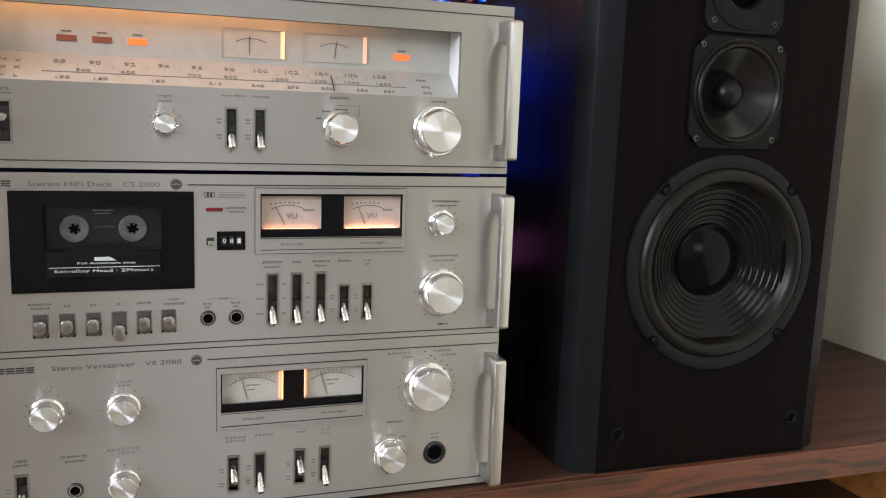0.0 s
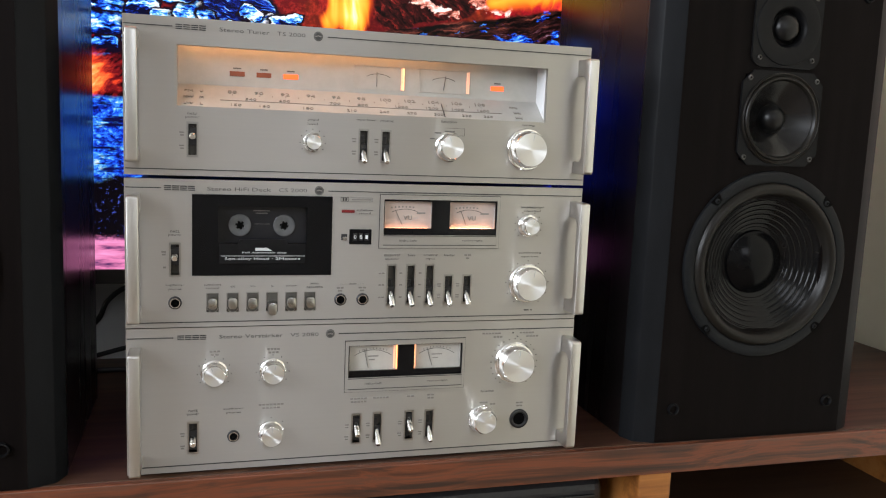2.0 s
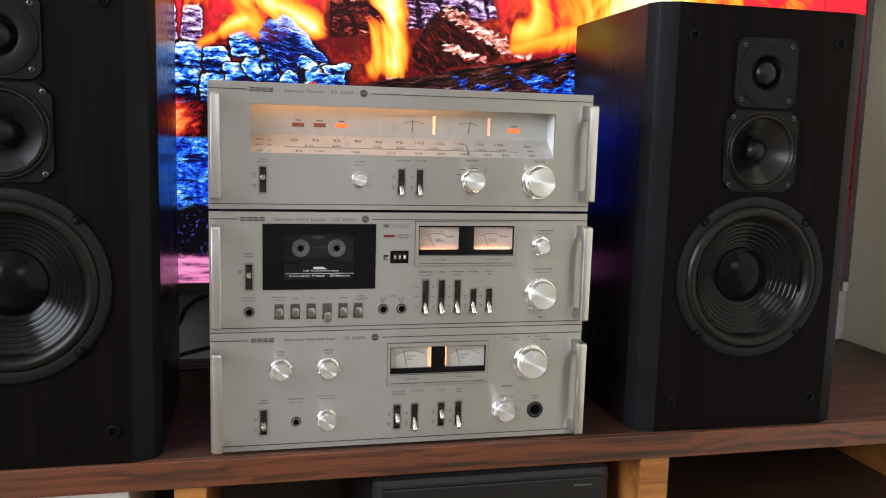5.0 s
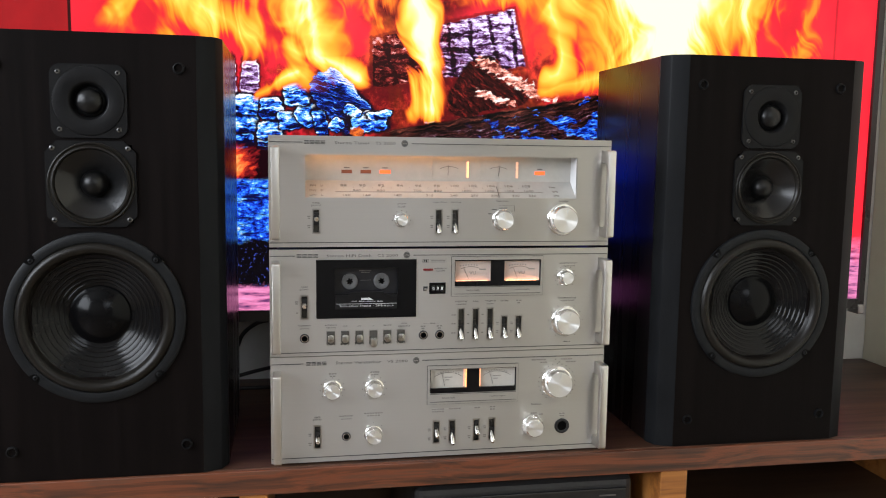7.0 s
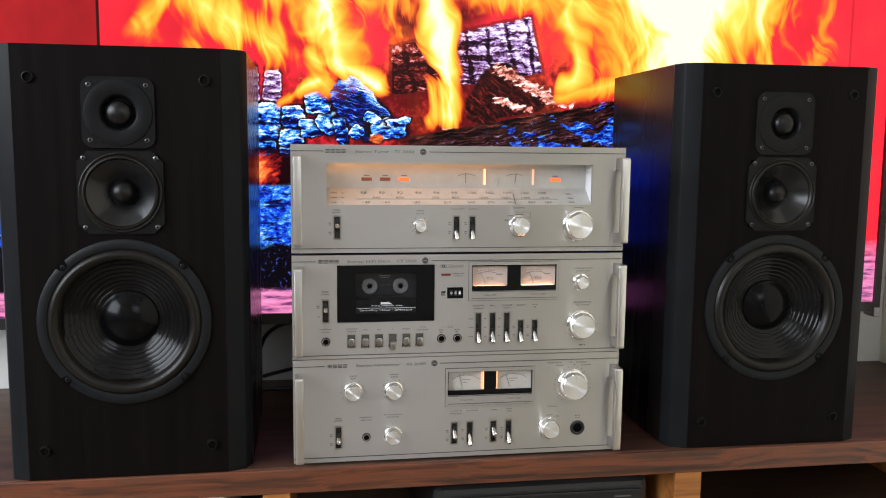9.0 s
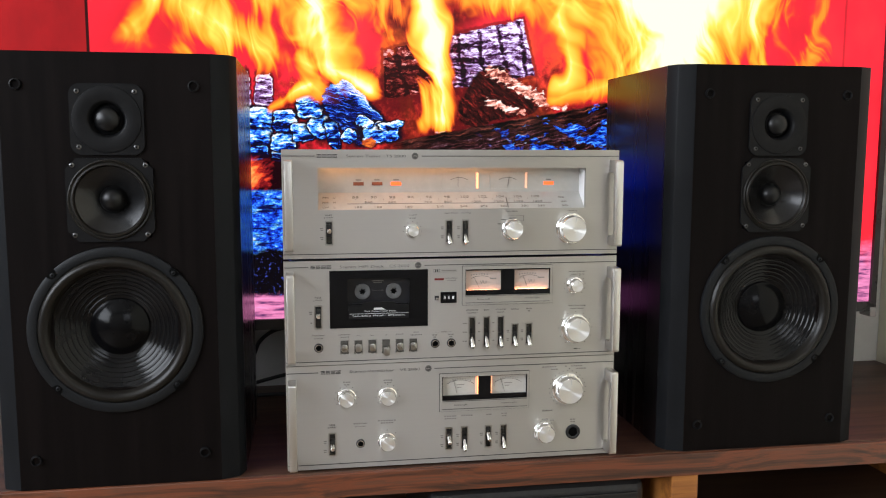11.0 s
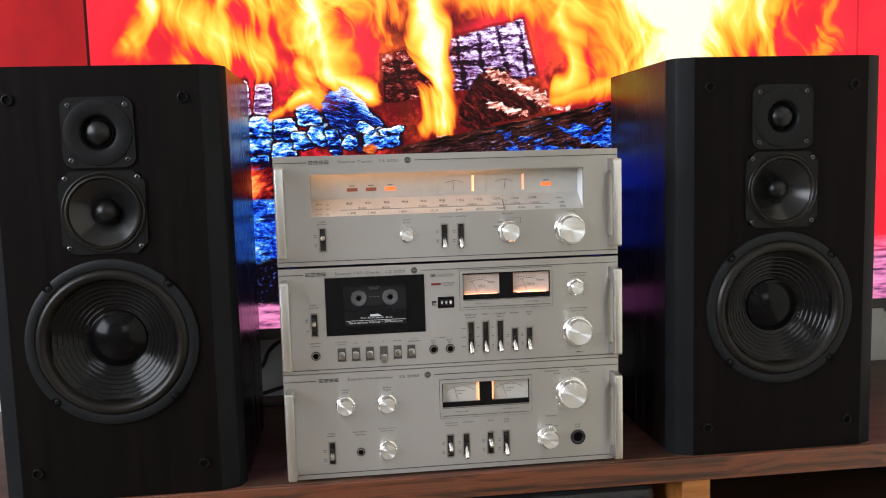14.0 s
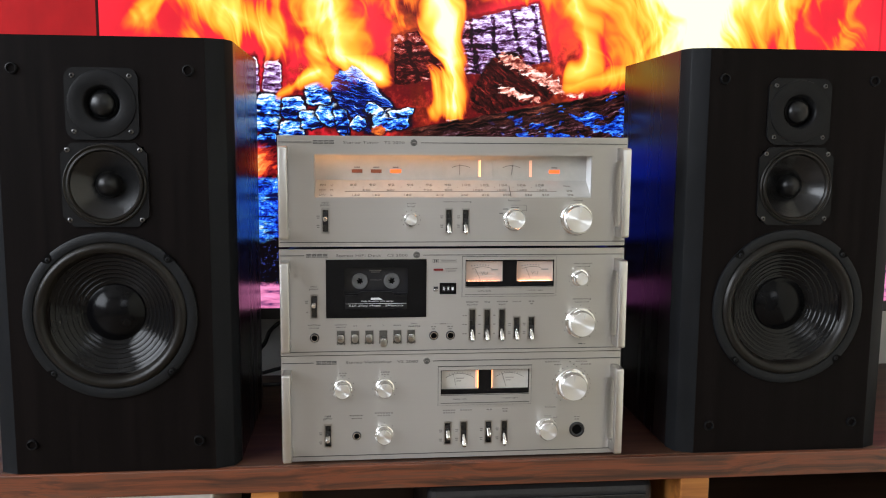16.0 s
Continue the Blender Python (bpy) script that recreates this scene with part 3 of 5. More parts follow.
    cinder = ramp(t, fibre * 0.75 + fine * 0.25, [(0.42, (0.001, 0.001, 0.001)), (0.52, (0.020, 0.005, 0.006)), (0.59, (0.12, 0.035, 0.05)), (0.65, (0.50, 0.36, 0.50)), (0.72, (0.95, 0.88, 1.0))])
    cool = ramp(t, fibre * 0.6 + flake * 0.4, [(0.42, (0.001, 0.001, 0.012)), (0.48, (0.004, 0.015, 0.30)), (0.53, (0.015, 0.13, 0.95)), (0.58, (0.12, 0.48, 1.0)), (0.66, (0.85, 0.90, 1.0))])
    patch = (grain(t, vec(t, wx * 26.0, 8.0, wz * 62.0), 1.0, 3) + log * 1.6).step(0.585, 0.625) * x0.step(0.08, 0.16)
    rust = ramp(t, streak(11, 22.0, 200.0, 4.0), [(0.45, (0.002, 0.001, 0.001)), (0.58, (0.05, 0.012, 0.010)), (0.68, (0.34, 0.08, 0.05))])
    logcol = blend(t, patch, blend(t, log.step(0.035, 0.008), cinder, rust), cool)
    col = blend(t, inlog, col, logcol)

    # flames: smooth tongues drawn upwards and swept aside
    swirl = grain(t, vec(t, x0 * 3.5, 0.0, z0 * 3.0), 1.0, 2) - 0.5
    sway = grain(t, vec(t, x0 * 9.0, 5.0, z0 * 6.0), 1.0, 2) - 0.5
    lx = x0 + swirl * 0.26 + sway * 0.10
    lick = grain(t, vec(t, lx * 12.5, 0.0, z0 * 3.4 + swirl * 2.4), 1.0, 3, 0.48, 1.1)
    curl = grain(t, vec(t, lx * 24.0 + z0 * 6.0, 2.0, z0 * 7.0), 1.0, 2, 0.45, 1.6)
    ridge = 1.0 - (curl - 0.5).absolute() * 7.0
    fx, fz = x0 + sway * 0.09 + (lick - 0.5) * 0.07, z0 + swirl * 0.06
    sheet = blob(0.43, 0.70, 0.22, 0.22, -20) * 1.15
    sheet = sheet.maximum(seg(-0.19, 0.70, -0.15, 0.560, 0.050, fx, fz) * 0.85).maximum(seg(-0.15, 0.56, -0.075, 0.515, 0.018, fx, fz) * 0.7)
    sheet = sheet.maximum(seg(0.018, 0.468, 0.026, 0.535, 0.034, fx, fz) * 1.0).maximum(seg(0.026, 0.535, 0.004, 0.66, 0.030, fx, fz) * 0.9)
    sheet = sheet.maximum(seg(-0.40, 0.66, -0.24, 0.575, 0.050, fx, fz) * 0.55).maximum(seg(-0.25, 0.498, -0.17, 0.528, 0.014, fx, fz) * 0.5)
    sheet = sheet.maximum(seg(-0.21, 0.72, -0.04, 0.74, 0.11, fx, fz) * 0.70).maximum(seg(-0.07, 0.70, 0.08, 0.74, 0.07, fx, fz) * 0.6).maximum(seg(0.08, 0.72, 0.24, 0.66, 0.07, fx, fz) * 0.6)
    sheet = sheet.maximum(seg(0.212, 0.505, 0.30, 0.525, 0.016, fx, fz) * 0.35).maximum(seg(0.225, 0.53, 0.215, 0.68, 0.030, fx, fz) * 0.7)
    flame = sheet * 1.0 + (lick - 0.5) * 1.9 + ridge.maximum(-0.6) * 0.13 - 0.02
    hot = ramp(t, flame, [(0.0, (0.98, 0.06, 0.015)), (0.14, (1.0, 0.19, 0.015)), (0.30, (1.0, 0.43, 0.03)), (0.54, (1.0, 0.74, 0.10)), (0.82, (1.0, 0.97, 0.72))])
    keep = (1.0 - inlog) * (1.0 - stump.step(0.0, 0.08) * 0.85)
    reach = sheet.step(-0.9, 0.0)
    col = blend(t, flame.step(-0.05, 0.20) * keep * reach, col, hot)

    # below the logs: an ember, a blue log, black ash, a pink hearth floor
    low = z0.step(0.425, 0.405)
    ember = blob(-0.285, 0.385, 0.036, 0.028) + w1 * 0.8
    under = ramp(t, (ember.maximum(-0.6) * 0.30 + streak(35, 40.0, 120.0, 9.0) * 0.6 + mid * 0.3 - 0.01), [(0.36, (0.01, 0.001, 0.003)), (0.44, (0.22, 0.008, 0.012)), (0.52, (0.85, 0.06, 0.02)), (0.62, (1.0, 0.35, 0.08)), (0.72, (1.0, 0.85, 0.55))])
    # unseen behind the stack: blue glow added for the speaker side's reflection
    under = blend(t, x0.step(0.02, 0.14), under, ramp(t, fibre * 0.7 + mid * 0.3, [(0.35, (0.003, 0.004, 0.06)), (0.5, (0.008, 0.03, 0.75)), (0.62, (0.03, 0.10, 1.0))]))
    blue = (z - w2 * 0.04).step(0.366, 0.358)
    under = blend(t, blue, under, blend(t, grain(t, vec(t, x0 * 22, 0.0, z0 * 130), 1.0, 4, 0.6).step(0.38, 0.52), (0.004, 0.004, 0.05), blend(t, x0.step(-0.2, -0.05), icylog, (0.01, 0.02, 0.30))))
    under = blend(t, (z + mid * 0.03 - 0.015).step(0.272, 0.262), under, blend(t, fine.step(0.58, 0.66), (0.003, 0.002, 0.004), (0.08, 0.12, 0.6)))
    floorc = ramp(t, grain(t, vec(t, x0 * 20, 0.0, z0 * 150), 1.0, 4), [(0.36, (0.10, 0.03, 0.12)), (0.5, (0.72, 0.20, 0.42)), (0.7, (0.85, 0.33, 0.62))])
    under = blend(t, (z0 + fine * 0.02 - 0.01).step(0.200, 0.192), under, floorc)
    # hidden stretch of hearth floor, dimmed to weaken its reflection in the speaker
    floorc2 = blend(t, x0.step(-0.22, -0.10), floorc, (0.20, 0.05, 0.17))
    under = blend(t, (z0 + fine * 0.02 - 0.01).step(0.200, 0.192) * x0.step(-0.22, -0.10), under, floorc2)
    east = blend(t, (z0 + mid * 0.06).step(0.31, 0.25), wallred, floorc)
    under = blend(t, x0.step(0.55, 0.62), under, east)
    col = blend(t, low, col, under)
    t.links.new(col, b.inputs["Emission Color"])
    b.inputs["Emission Strength"].default_value = 1.25
    return m


part("screen", box(TV[0] + 0.011, TV[1] - 0.011, 0.285, 0.306, TV[2] + 0.017, TV[3] - 0.011), fire_picture(), tv, "glowing picture of burning logs")

for name, pts, r in (
        ("television_cable", [(-0.20, 0.385, 0.125), (-0.245, 0.385, 0.118), (-0.272, 0.39, 0.098), (-0.285, 0.392, 0.072), (-0.315, 0.392, 0.045), (-0.36, 0.385, 0.030), (-0.42, 0.37, SHELF + 0.0035)], 0.0035),
        ("power_cable", [(-0.16, 0.37, 0.055), (-0.22, 0.38, 0.042), (-0.26, 0.385, 0.032), (-0.30, 0.385, 0.022), (-0.35, 0.38, SHELF + 0.0035), (-0.42, 0.36, SHELF + 0.0035)], 0.0033),
        ("speaker_cable", [(-0.15, 0.335, SHELF + 0.0034), (-0.23, 0.345, SHELF + 0.0034), (-0.30, 0.343, SHELF + 0.0034), (-0.40, 0.335, SHELF + 0.0034)], 0.0034)):
    ob = part(name, tube(pts, r), CABLE, None, smooth=True)
    tagged(ob, "black round cable behind the stereo units", "cable")


# ---- loudspeakers ----
def bored_plate(zc, c, k, r, y0, y1, seg=64):
    """A square plate with cut corners (half side c, cut k) round a bore of radius r."""
    bm = bmesh.new()
    rings = []
    for rad, y in ((r, y1), (r, y0 + 0.0004), (r + 0.0004, y0), (None, y0), (None, y1)):
        ring = []
        for i in range(seg):
            a = 2 * math.pi * (i + 0.5) / seg
            u, v = math.cos(a), math.sin(a)
            q = rad or min(c / max(abs(u), abs(v)), (2 * c - k) / (abs(u) + abs(v)))
            ring.append(bm.verts.new((q * u, y, zc + q * v)))
        rings.append(ring)
    for p, q in zip(rings, rings[1:]):
        for i in range(seg):
            j = (i + 1) % seg
            bm.faces.new((p[i], p[j], q[j], q[i]))
    return bm


def loudspeaker():
    """A three-way box at the origin: front at y 0, base at z 0."""
    H, W, F, D = 0.5245, 0.1465, 0.118, 0.255
    sp = thing("loudspeaker", (0, 0, 0), "black ash three-way loudspeaker with chamfered front edges", "loudspeaker", "pair of loudspeakers")
    # cabinet behind the chamfers, baffle board with rounded, chamfered sides
    part("cabinet", box(-W, W, 0.0275, D, 0, H, 0.001), SIDEVENEER, sp, "dark satin side panels")
    bm = bmesh.new()
    side = [(F, 0.0), (0.1385, 0.0090), (0.1400, 0.0105), (W, 0.0272)]
    ring = [(-a, b) for a, b in reversed(side)] + side
    lo, hi = [bm.verts.new((a, b, 0)) for a, b in ring], [bm.verts.new((a, b, H)) for a, b in ring]
    for i in range(len(ring) - 1):
        if i != 3:
            bm.faces.new((lo[i], lo[i + 1], hi[i + 1], hi[i]))
    bm.faces.new(lo), bm.faces.new(hi)
    part("chamfer_edge", bm, EDGEFOIL, sp, "grey-black edge foil", smooth=True)
    CX, WZ, MZ, TZ = 0.0, 0.1955, 0.3525, 0.447
    part("baffle", plate(-F - 0.0005, F + 0.0005, 0.0003, H - 0.0003, -0.0004, 0.02, [(-0.0715, 0.0715, WZ - 0.0715, WZ + 0.0715), (-0.045, 0.045, MZ - 0.045, MZ + 0.045), (-0.037, 0.037, TZ - 0.037, TZ + 0.037)]), VENEER, sp, "black wood-grain front")

    def screw(x, z, y, r, parent, mat=STEEL):
        s = part("screw", lathe(x, z, [(0, y - 0.0012), (r * 0.6, y - 0.0013), (r, y - 0.0005), (r, y + 0.0015)], 16), mat, parent, smooth=True)
        part("screw_socket", lathe(x, z, [(0, y - 0.00145), (r * 0.42, y - 0.00145), (r * 0.42, y - 0.0008)], 6), HOLE, s)

    # woofer
    wf = part("woofer", lathe(CX, WZ, [(0.0885, -0.0022), (0.0895, -0.0042), (0.0905, -0.0048), (0.0998, -0.0046), (0.1013, -0.0036), (0.1020, 0.002)], 96), RING, sp, "charcoal metal woofer ring", smooth=True)
    part("surround", lathe(CX, WZ, [(0.0897, -0.0030), (0.0888, -0.0042), (0.0870, -0.0070), (0.0842, -0.0086), (0.0812, -0.0084), (0.0780, -0.0062), (0.0758, -0.0028), (0.0748, 0.0002), (0.0738, 0.0012)], 96), RUBBER, wf, "brown-black rubber surround", smooth=True)
    prof = []
    for i in range(97):
        u = i / 96
        r = 0.0741 - u * 0.0430
        y = 0.0012 + 0.0200 * (1 - (1 - u) ** 1.3)
        y += -0.0007 * max(0.0, math.sin((u * 8 - 0.25) * 2 * math.pi)) * (1 if 0.05 < u < 0.80 else 0)
        prof.append((r, y))
    part("cone", lathe(CX, WZ, prof, 96), CONE, wf, "glossy black ribbed cone", smooth=True)
    part("dust_cap", lathe(CX, WZ, [(0.0352, 0.0200), (0.0345, 0.0184)] + [(0.0530 * math.sin(a), 0.0186 + 0.0405 - 0.0530 * math.cos(a)) for a in [radians(39 - 3.9 * k) for k in range(10)]] + [(0, 0.0061)], 64), DOME, wf, "shiny black dome", smooth=True)
    for a in (45, 135, 225, 315):
        # a near-black plate laid on the ring paints a pocket's shade round the screw
        c, s_ = math.cos(radians(a)), math.sin(radians(a))
        outline = [(0.1016, -0.0066), (0.0985, -0.0060), (0.0950, -0.0044), (0.0935, -0.0022), (0.0935, 0.0022), (0.0950, 0.0044), (0.0985, 0.0060), (0.1016, 0.0066)]
        part("pocket_shade", prism([(q * c - p * s_, WZ + q * s_ + p * c) for q, p in outline], -0.00505, -0.0040), HOLE, wf, "near-black plate painting the shade of a screw pocket")
        screw(0.0972 * c, WZ + 0.0972 * s_, -0.0051, 0.0028, wf, RING)
    # midrange
    c = 0.0495
    k = 0.013
    mid = part("midrange", bored_plate(MZ, c, k, 0.0435, -0.0032, 0.001), PLATE, sp, "black plastic midrange plate")
    part("surround", lathe(CX, MZ, [(0.0482, -0.003), (0.0479, -0.0050), (0.0466, -0.0060), (0.0454, -0.0048), (0.0446, -0.0046), (0.0434, -0.0064), (0.0416, -0.0068), (0.0402, -0.0054), (0.0394, -0.0030)], 72), RUBBER, mid, "black rubber ring", smooth=True)
    part("cone", lathe(CX, MZ, [(0.0398, -0.0034), (0.0375, -0.0014), (0.034, 0.0016), (0.030, 0.0050), (0.026, 0.0082), (0.022, 0.0110), (0.0185, 0.0132), (0.0150, 0.0150)], 72), MIDCONE, mid, "smooth glossy cone", smooth=True)
    part("dust_cap", lathe(CX, MZ, [(0.0162, 0.0146)] + [(0.0152 * math.cos(a), 0.0130 - 0.0138 * math.sin(a)) for a in [q * math.pi / 20 for q in range(0, 10)]] + [(0, -0.0008)], 48), SILK, mid, smooth=True)
    for sx in (-1, 1):
        for sz in (-1, 1):
            screw(sx * 0.0412, MZ + sz * 0.0412, -0.0032, 0.0030, mid)
    # tweeter
    c, k = 0.0415, 0.008
    tw = part("tweeter", bored_plate(TZ, c, k, 0.0375, -0.0030, 0.001), PLATE, sp, "black plastic tweeter plate")
    part("horn_ring", lathe(CX, TZ, [(0.0392, -0.0029), (0.0388, -0.0040), (0.0365, -0.0044), (0.0225, -0.0044), (0.0215, -0.0040), (0.0195, -0.0006), (0.0178, 0.0052)], 64), PLATE, tw, smooth=True)
    part("dome", lathe(CX, TZ, [(0.0180, 0.005), (0.0164, 0.0034)] + [(0.0150 * math.cos(a), 0.0026 - 0.0100 * math.sin(a)) for a in [q * math.pi / 20 for q in range(0, 10)]] + [(0, -0.0074)], 48), SILK, tw, "dark soft dome", smooth=True)
    for sx in (-1, 1):
        for sz in (-1, 1):
            screw(sx * 0.0322, TZ + sz * 0.0322, -0.0030, 0.0029, tw)
    # sockets for a grille
    for sx in (-1, 1):
        for z in (0.0375, 0.4865):
            s = part("grille_socket", lathe(sx * 0.099, z, [(0.0042, 0.006), (0.0044, -0.0022), (0.0052, -0.0036), (0.0064, -0.0032), (0.0070, 0.001)], 28), PLATE, sp, smooth=True)
            part("socket_bore", lathe(sx * 0.099, z, [(0, 0.0008), (0.0049, 0.0008), (0.0049, 0.003)], 20), HOLE, s)
    return sp


first = loudspeaker()
first.location = (-0.4165, -0.010, SHELF)
copy_thing(first, pose(0.4368, -0.006, SHELF))


# ---- stereo units ----
PX = 0.2175


def handle(unit, sgn, zb, zt):
    """An upright grip standing off the faceplate: two arms and a bar, in one piece."""
    x0, x1 = sorted((sgn * 0.2042, sgn * 0.2142))
    bm = bmesh.new()
    rows = [(-0.0003, zb), (-0.0255, zb), (-0.0275, zb + 0.002), (-0.0275, zt - 0.002), (-0.0255, zt), (-0.0003, zt), (-0.0003, zt - 0.016), (-0.0135, zt - 0.016),
            (-0.0185, zt - 0.021), (-0.0185, zb + 0.017), (-0.0135, zb + 0.012), (-0.0003, zb + 0.012)]
    f = bm.faces.new([bm.verts.new((x0, y, z)) for y, z in rows])
    made = bmesh.ops.extrude_face_region(bm, geom=[f])
    bmesh.ops.translate(bm, verts=[g for g in made["geom"] if isinstance(g, bmesh.types.BMVert)], vec=(x1 - x0, 0, 0))
    bmesh.ops.bevel(bm, geom=list(bm.edges), offset=0.0011, segments=2, profile=0.5, affect="EDGES")
    part("handle", bm, SATIN, unit, "satin aluminium grip", smooth=True)


def knob(unit, x, z, r, d, flange=0.0, flutes=0, mark=90, taper=0.94, ring=True):
    """A turned aluminium knob: skirt, body with a spun end, and a pointer line."""
    base = flange or r * 1.08
    k = part("knob", lathe(x, z, [(0, -0.0003), (base, -0.0003), (base, -0.0022), (base - 0.0012, -0.0034), (r * 0.99, -0.0036), (0, -0.0036)], 56), POLISH, unit, "bright aluminium knob", smooth=True)
    bm = lathe(x, z, [(r, -0.0037), (r, -0.0055), (r * 0.972, -0.006), (r * 0.972, -0.0066), (r, -0.0071), (r * taper, -d + 0.0012), (r * taper - 0.0011, -d)], 72 if flutes else 56)
    if flutes:
        for v in bm.verts:
            a = math.atan2(v.co.z - z, v.co.x - x)
            s = 1 - 0.05 * (0.5 + 0.5 * math.cos(a * flutes))
            v.co.x, v.co.z = x + (v.co.x - x) * s, z + (v.co.z - z) * s
    part("knob_body", bm, POLISH, k, smooth=not flutes)
    cap = r * taper - 0.0010
    if flutes:
        cap *= 0.97
    part("knob_face", lathe(x, z, [(0, -d - 0.0001), (cap * 0.5, -d - 0.0001), (cap, -d - 0.0001), (cap, -d + 0.0008)], 56), SPUN, k, "spun aluminium end face", smooth=True)
    c, s = math.cos(radians(mark)), math.sin(radians(mark))
    bm = box(cap * 0.55, cap * 0.97, -d - 0.0004, -d + 0.0002, -0.00035, 0.00035)
    bmesh.ops.transform(bm, matrix=Matrix.Translation((x, 0, z)) @ Matrix(((c, 0, -s, 0), (0, 1, 0, 0), (s, 0, c, 0), (0, 0, 0, 1))), verts=bm.verts)
    part("pointer", bm, WHITEINK, k)


def ticks(unit, x, z, r, first, last, count, mat=None, size=0.0009):
    """Small printed marks round a knob."""
    rows = []
    for i in range(count):
        a = radians(first + (last - first) * i / (count - 1))
        px, pz = x + r * math.cos(a), z + r * math.sin(a)
        rows.append((px - size / 2, px + size / 2, pz - size / 2, pz + size / 2))
    bars(rows, -0.0004, mat or GREYINK, unit, "knob_scale")


def hole_of(x, z, w, h):
    return (x - w / 2, x + w / 2, z - h / 2, z + h / 2)


def words(unit, x, z, *lines, gap=0.0038, h=0.0022, y=-0.0002):
    """Small printed words in lines, one under another, centred on x."""
    for i, (s, w) in enumerate(lines):
        lettering(s, x - w / 2, x + w / 2, z - i * gap - h / 2, h, y, GREYINK, unit, "small_lettering")


def lever_switch(unit, x, z, h, lz, tilt=44, w=0.0100):
    """A slide switch: bright rim, dark well, black slider and a round aluminium lever that sticks out."""
    rim = part("switch", plate(x - w / 2, x + w / 2, z - h / 2, z + h / 2, -0.0006, 0.0050, [(x - w / 2 + 0.0015, x + w / 2 - 0.0015, z - h / 2 + 0.0018, z + h / 2 - 0.0018)]), RIM, unit, "grey metal switch rim")
    part("well", box(x - w / 2 + 0.0002, x + w / 2 - 0.0002, 0.0051, 0.0065, z - h / 2 + 0.0002, z + h / 2 - 0.0002), WELLMETAL, rim, "grey steel guide")
    part("slider", box(x - w / 2 + 0.0016, x + w / 2 - 0.0016, 0.0012, 0.0050, max(lz - 0.0060, z - h / 2 + 0.002), min(lz + 0.0095, z + h / 2 - 0.002), 0.0003), BLACK, rim, "black slider")
    top = min(lz + 0.0165, z + h / 2 - 0.002)
    if top > lz + 0.0097:
        part("tongue", box(x - w / 2 + 0.0016, x + 0.0006, 0.0022, 0.0050, lz + 0.0096, top, 0.0003), BLACK, rim)
    bm = lathe(0, 0, [(0, -0.0155), (0.0021, -0.0155), (0.0027, -0.0147), (0.0025, -0.0060), (0.0021, 0.0008), (0, 0.0008)], 20)
    bmesh.ops.transform(bm, matrix=Matrix.Translation((x, 0.002, lz + 0.0035)) @ Matrix.Rotation(radians(tilt), 4, "X"), verts=bm.verts)
    part("lever", bm, POLISH, rim, "round aluminium lever", smooth=True)


def jack(unit, x, z, r, big=False):
    j = part("jack_socket", lathe(x, z, [(r * 0.62, 0.001), (r * 0.64, -0.0014), (r * 0.8, -0.0022), (r, -0.0014), (r * 1.02, 0.0002)], 32), BLACK if big else SHEET, unit, "round socket", smooth=True)
    # the bore is a flat disc, its depth only painted as shade
    part("bore", lathe(x, z, [(0, -0.0006), (r * 0.66, -0.0006), (r * 0.66, 0.001)], 24), HOLE, j)
    if not big:
        part("nut", lathe(x, z, [(r * 0.62, -0.0014), (r * 0.64, -0.0026), (r * 0.78, -0.0026), (r * 0.80, -0.0010)], 24), CHROME, j, smooth=True)


def emblem(unit, x, z):
    e = part("emblem", lathe(x, z, [(0, -0.0008), (0.0034, -0.0008), (0.0042, -0.0005), (0.0043, 0.0002)], 32), GREYINK, unit, "round grey emblem with a dark middle", smooth=True)
    part("emblem_field", lathe(x, z, [(0, -0.0010), (0.0031, -0.0010), (0.0032, -0.0006)], 24), INK, e)
    for a, b in ((-0.0026, -0.0006), (-0.0008, -0.0001), (0.0010, -0.0006)):
        part("emblem_bar", box(x + a, x + a + 0.0016, -0.0013, -0.0009, z + b, z + b + 0.0009), FAINTINK, e)


def brand(unit, x0, x1, z, h):
    """The maker's mark as four plain dark blocks, each of two strokes."""
    w = (x1 - x0) / 4
    rows = []
    for i in range(4):
        a = x0 + w * i + w * 0.07
        rows += [(a, a + w * 0.86, z + h * 0.80, z + h), (a, a + w * 0.86, z + h * 0.40, z + h * 0.58), (a, a + w * 0.86, z, z + h * 0.18)]
    bars(rows, -0.0004, INK, unit, "maker_mark")


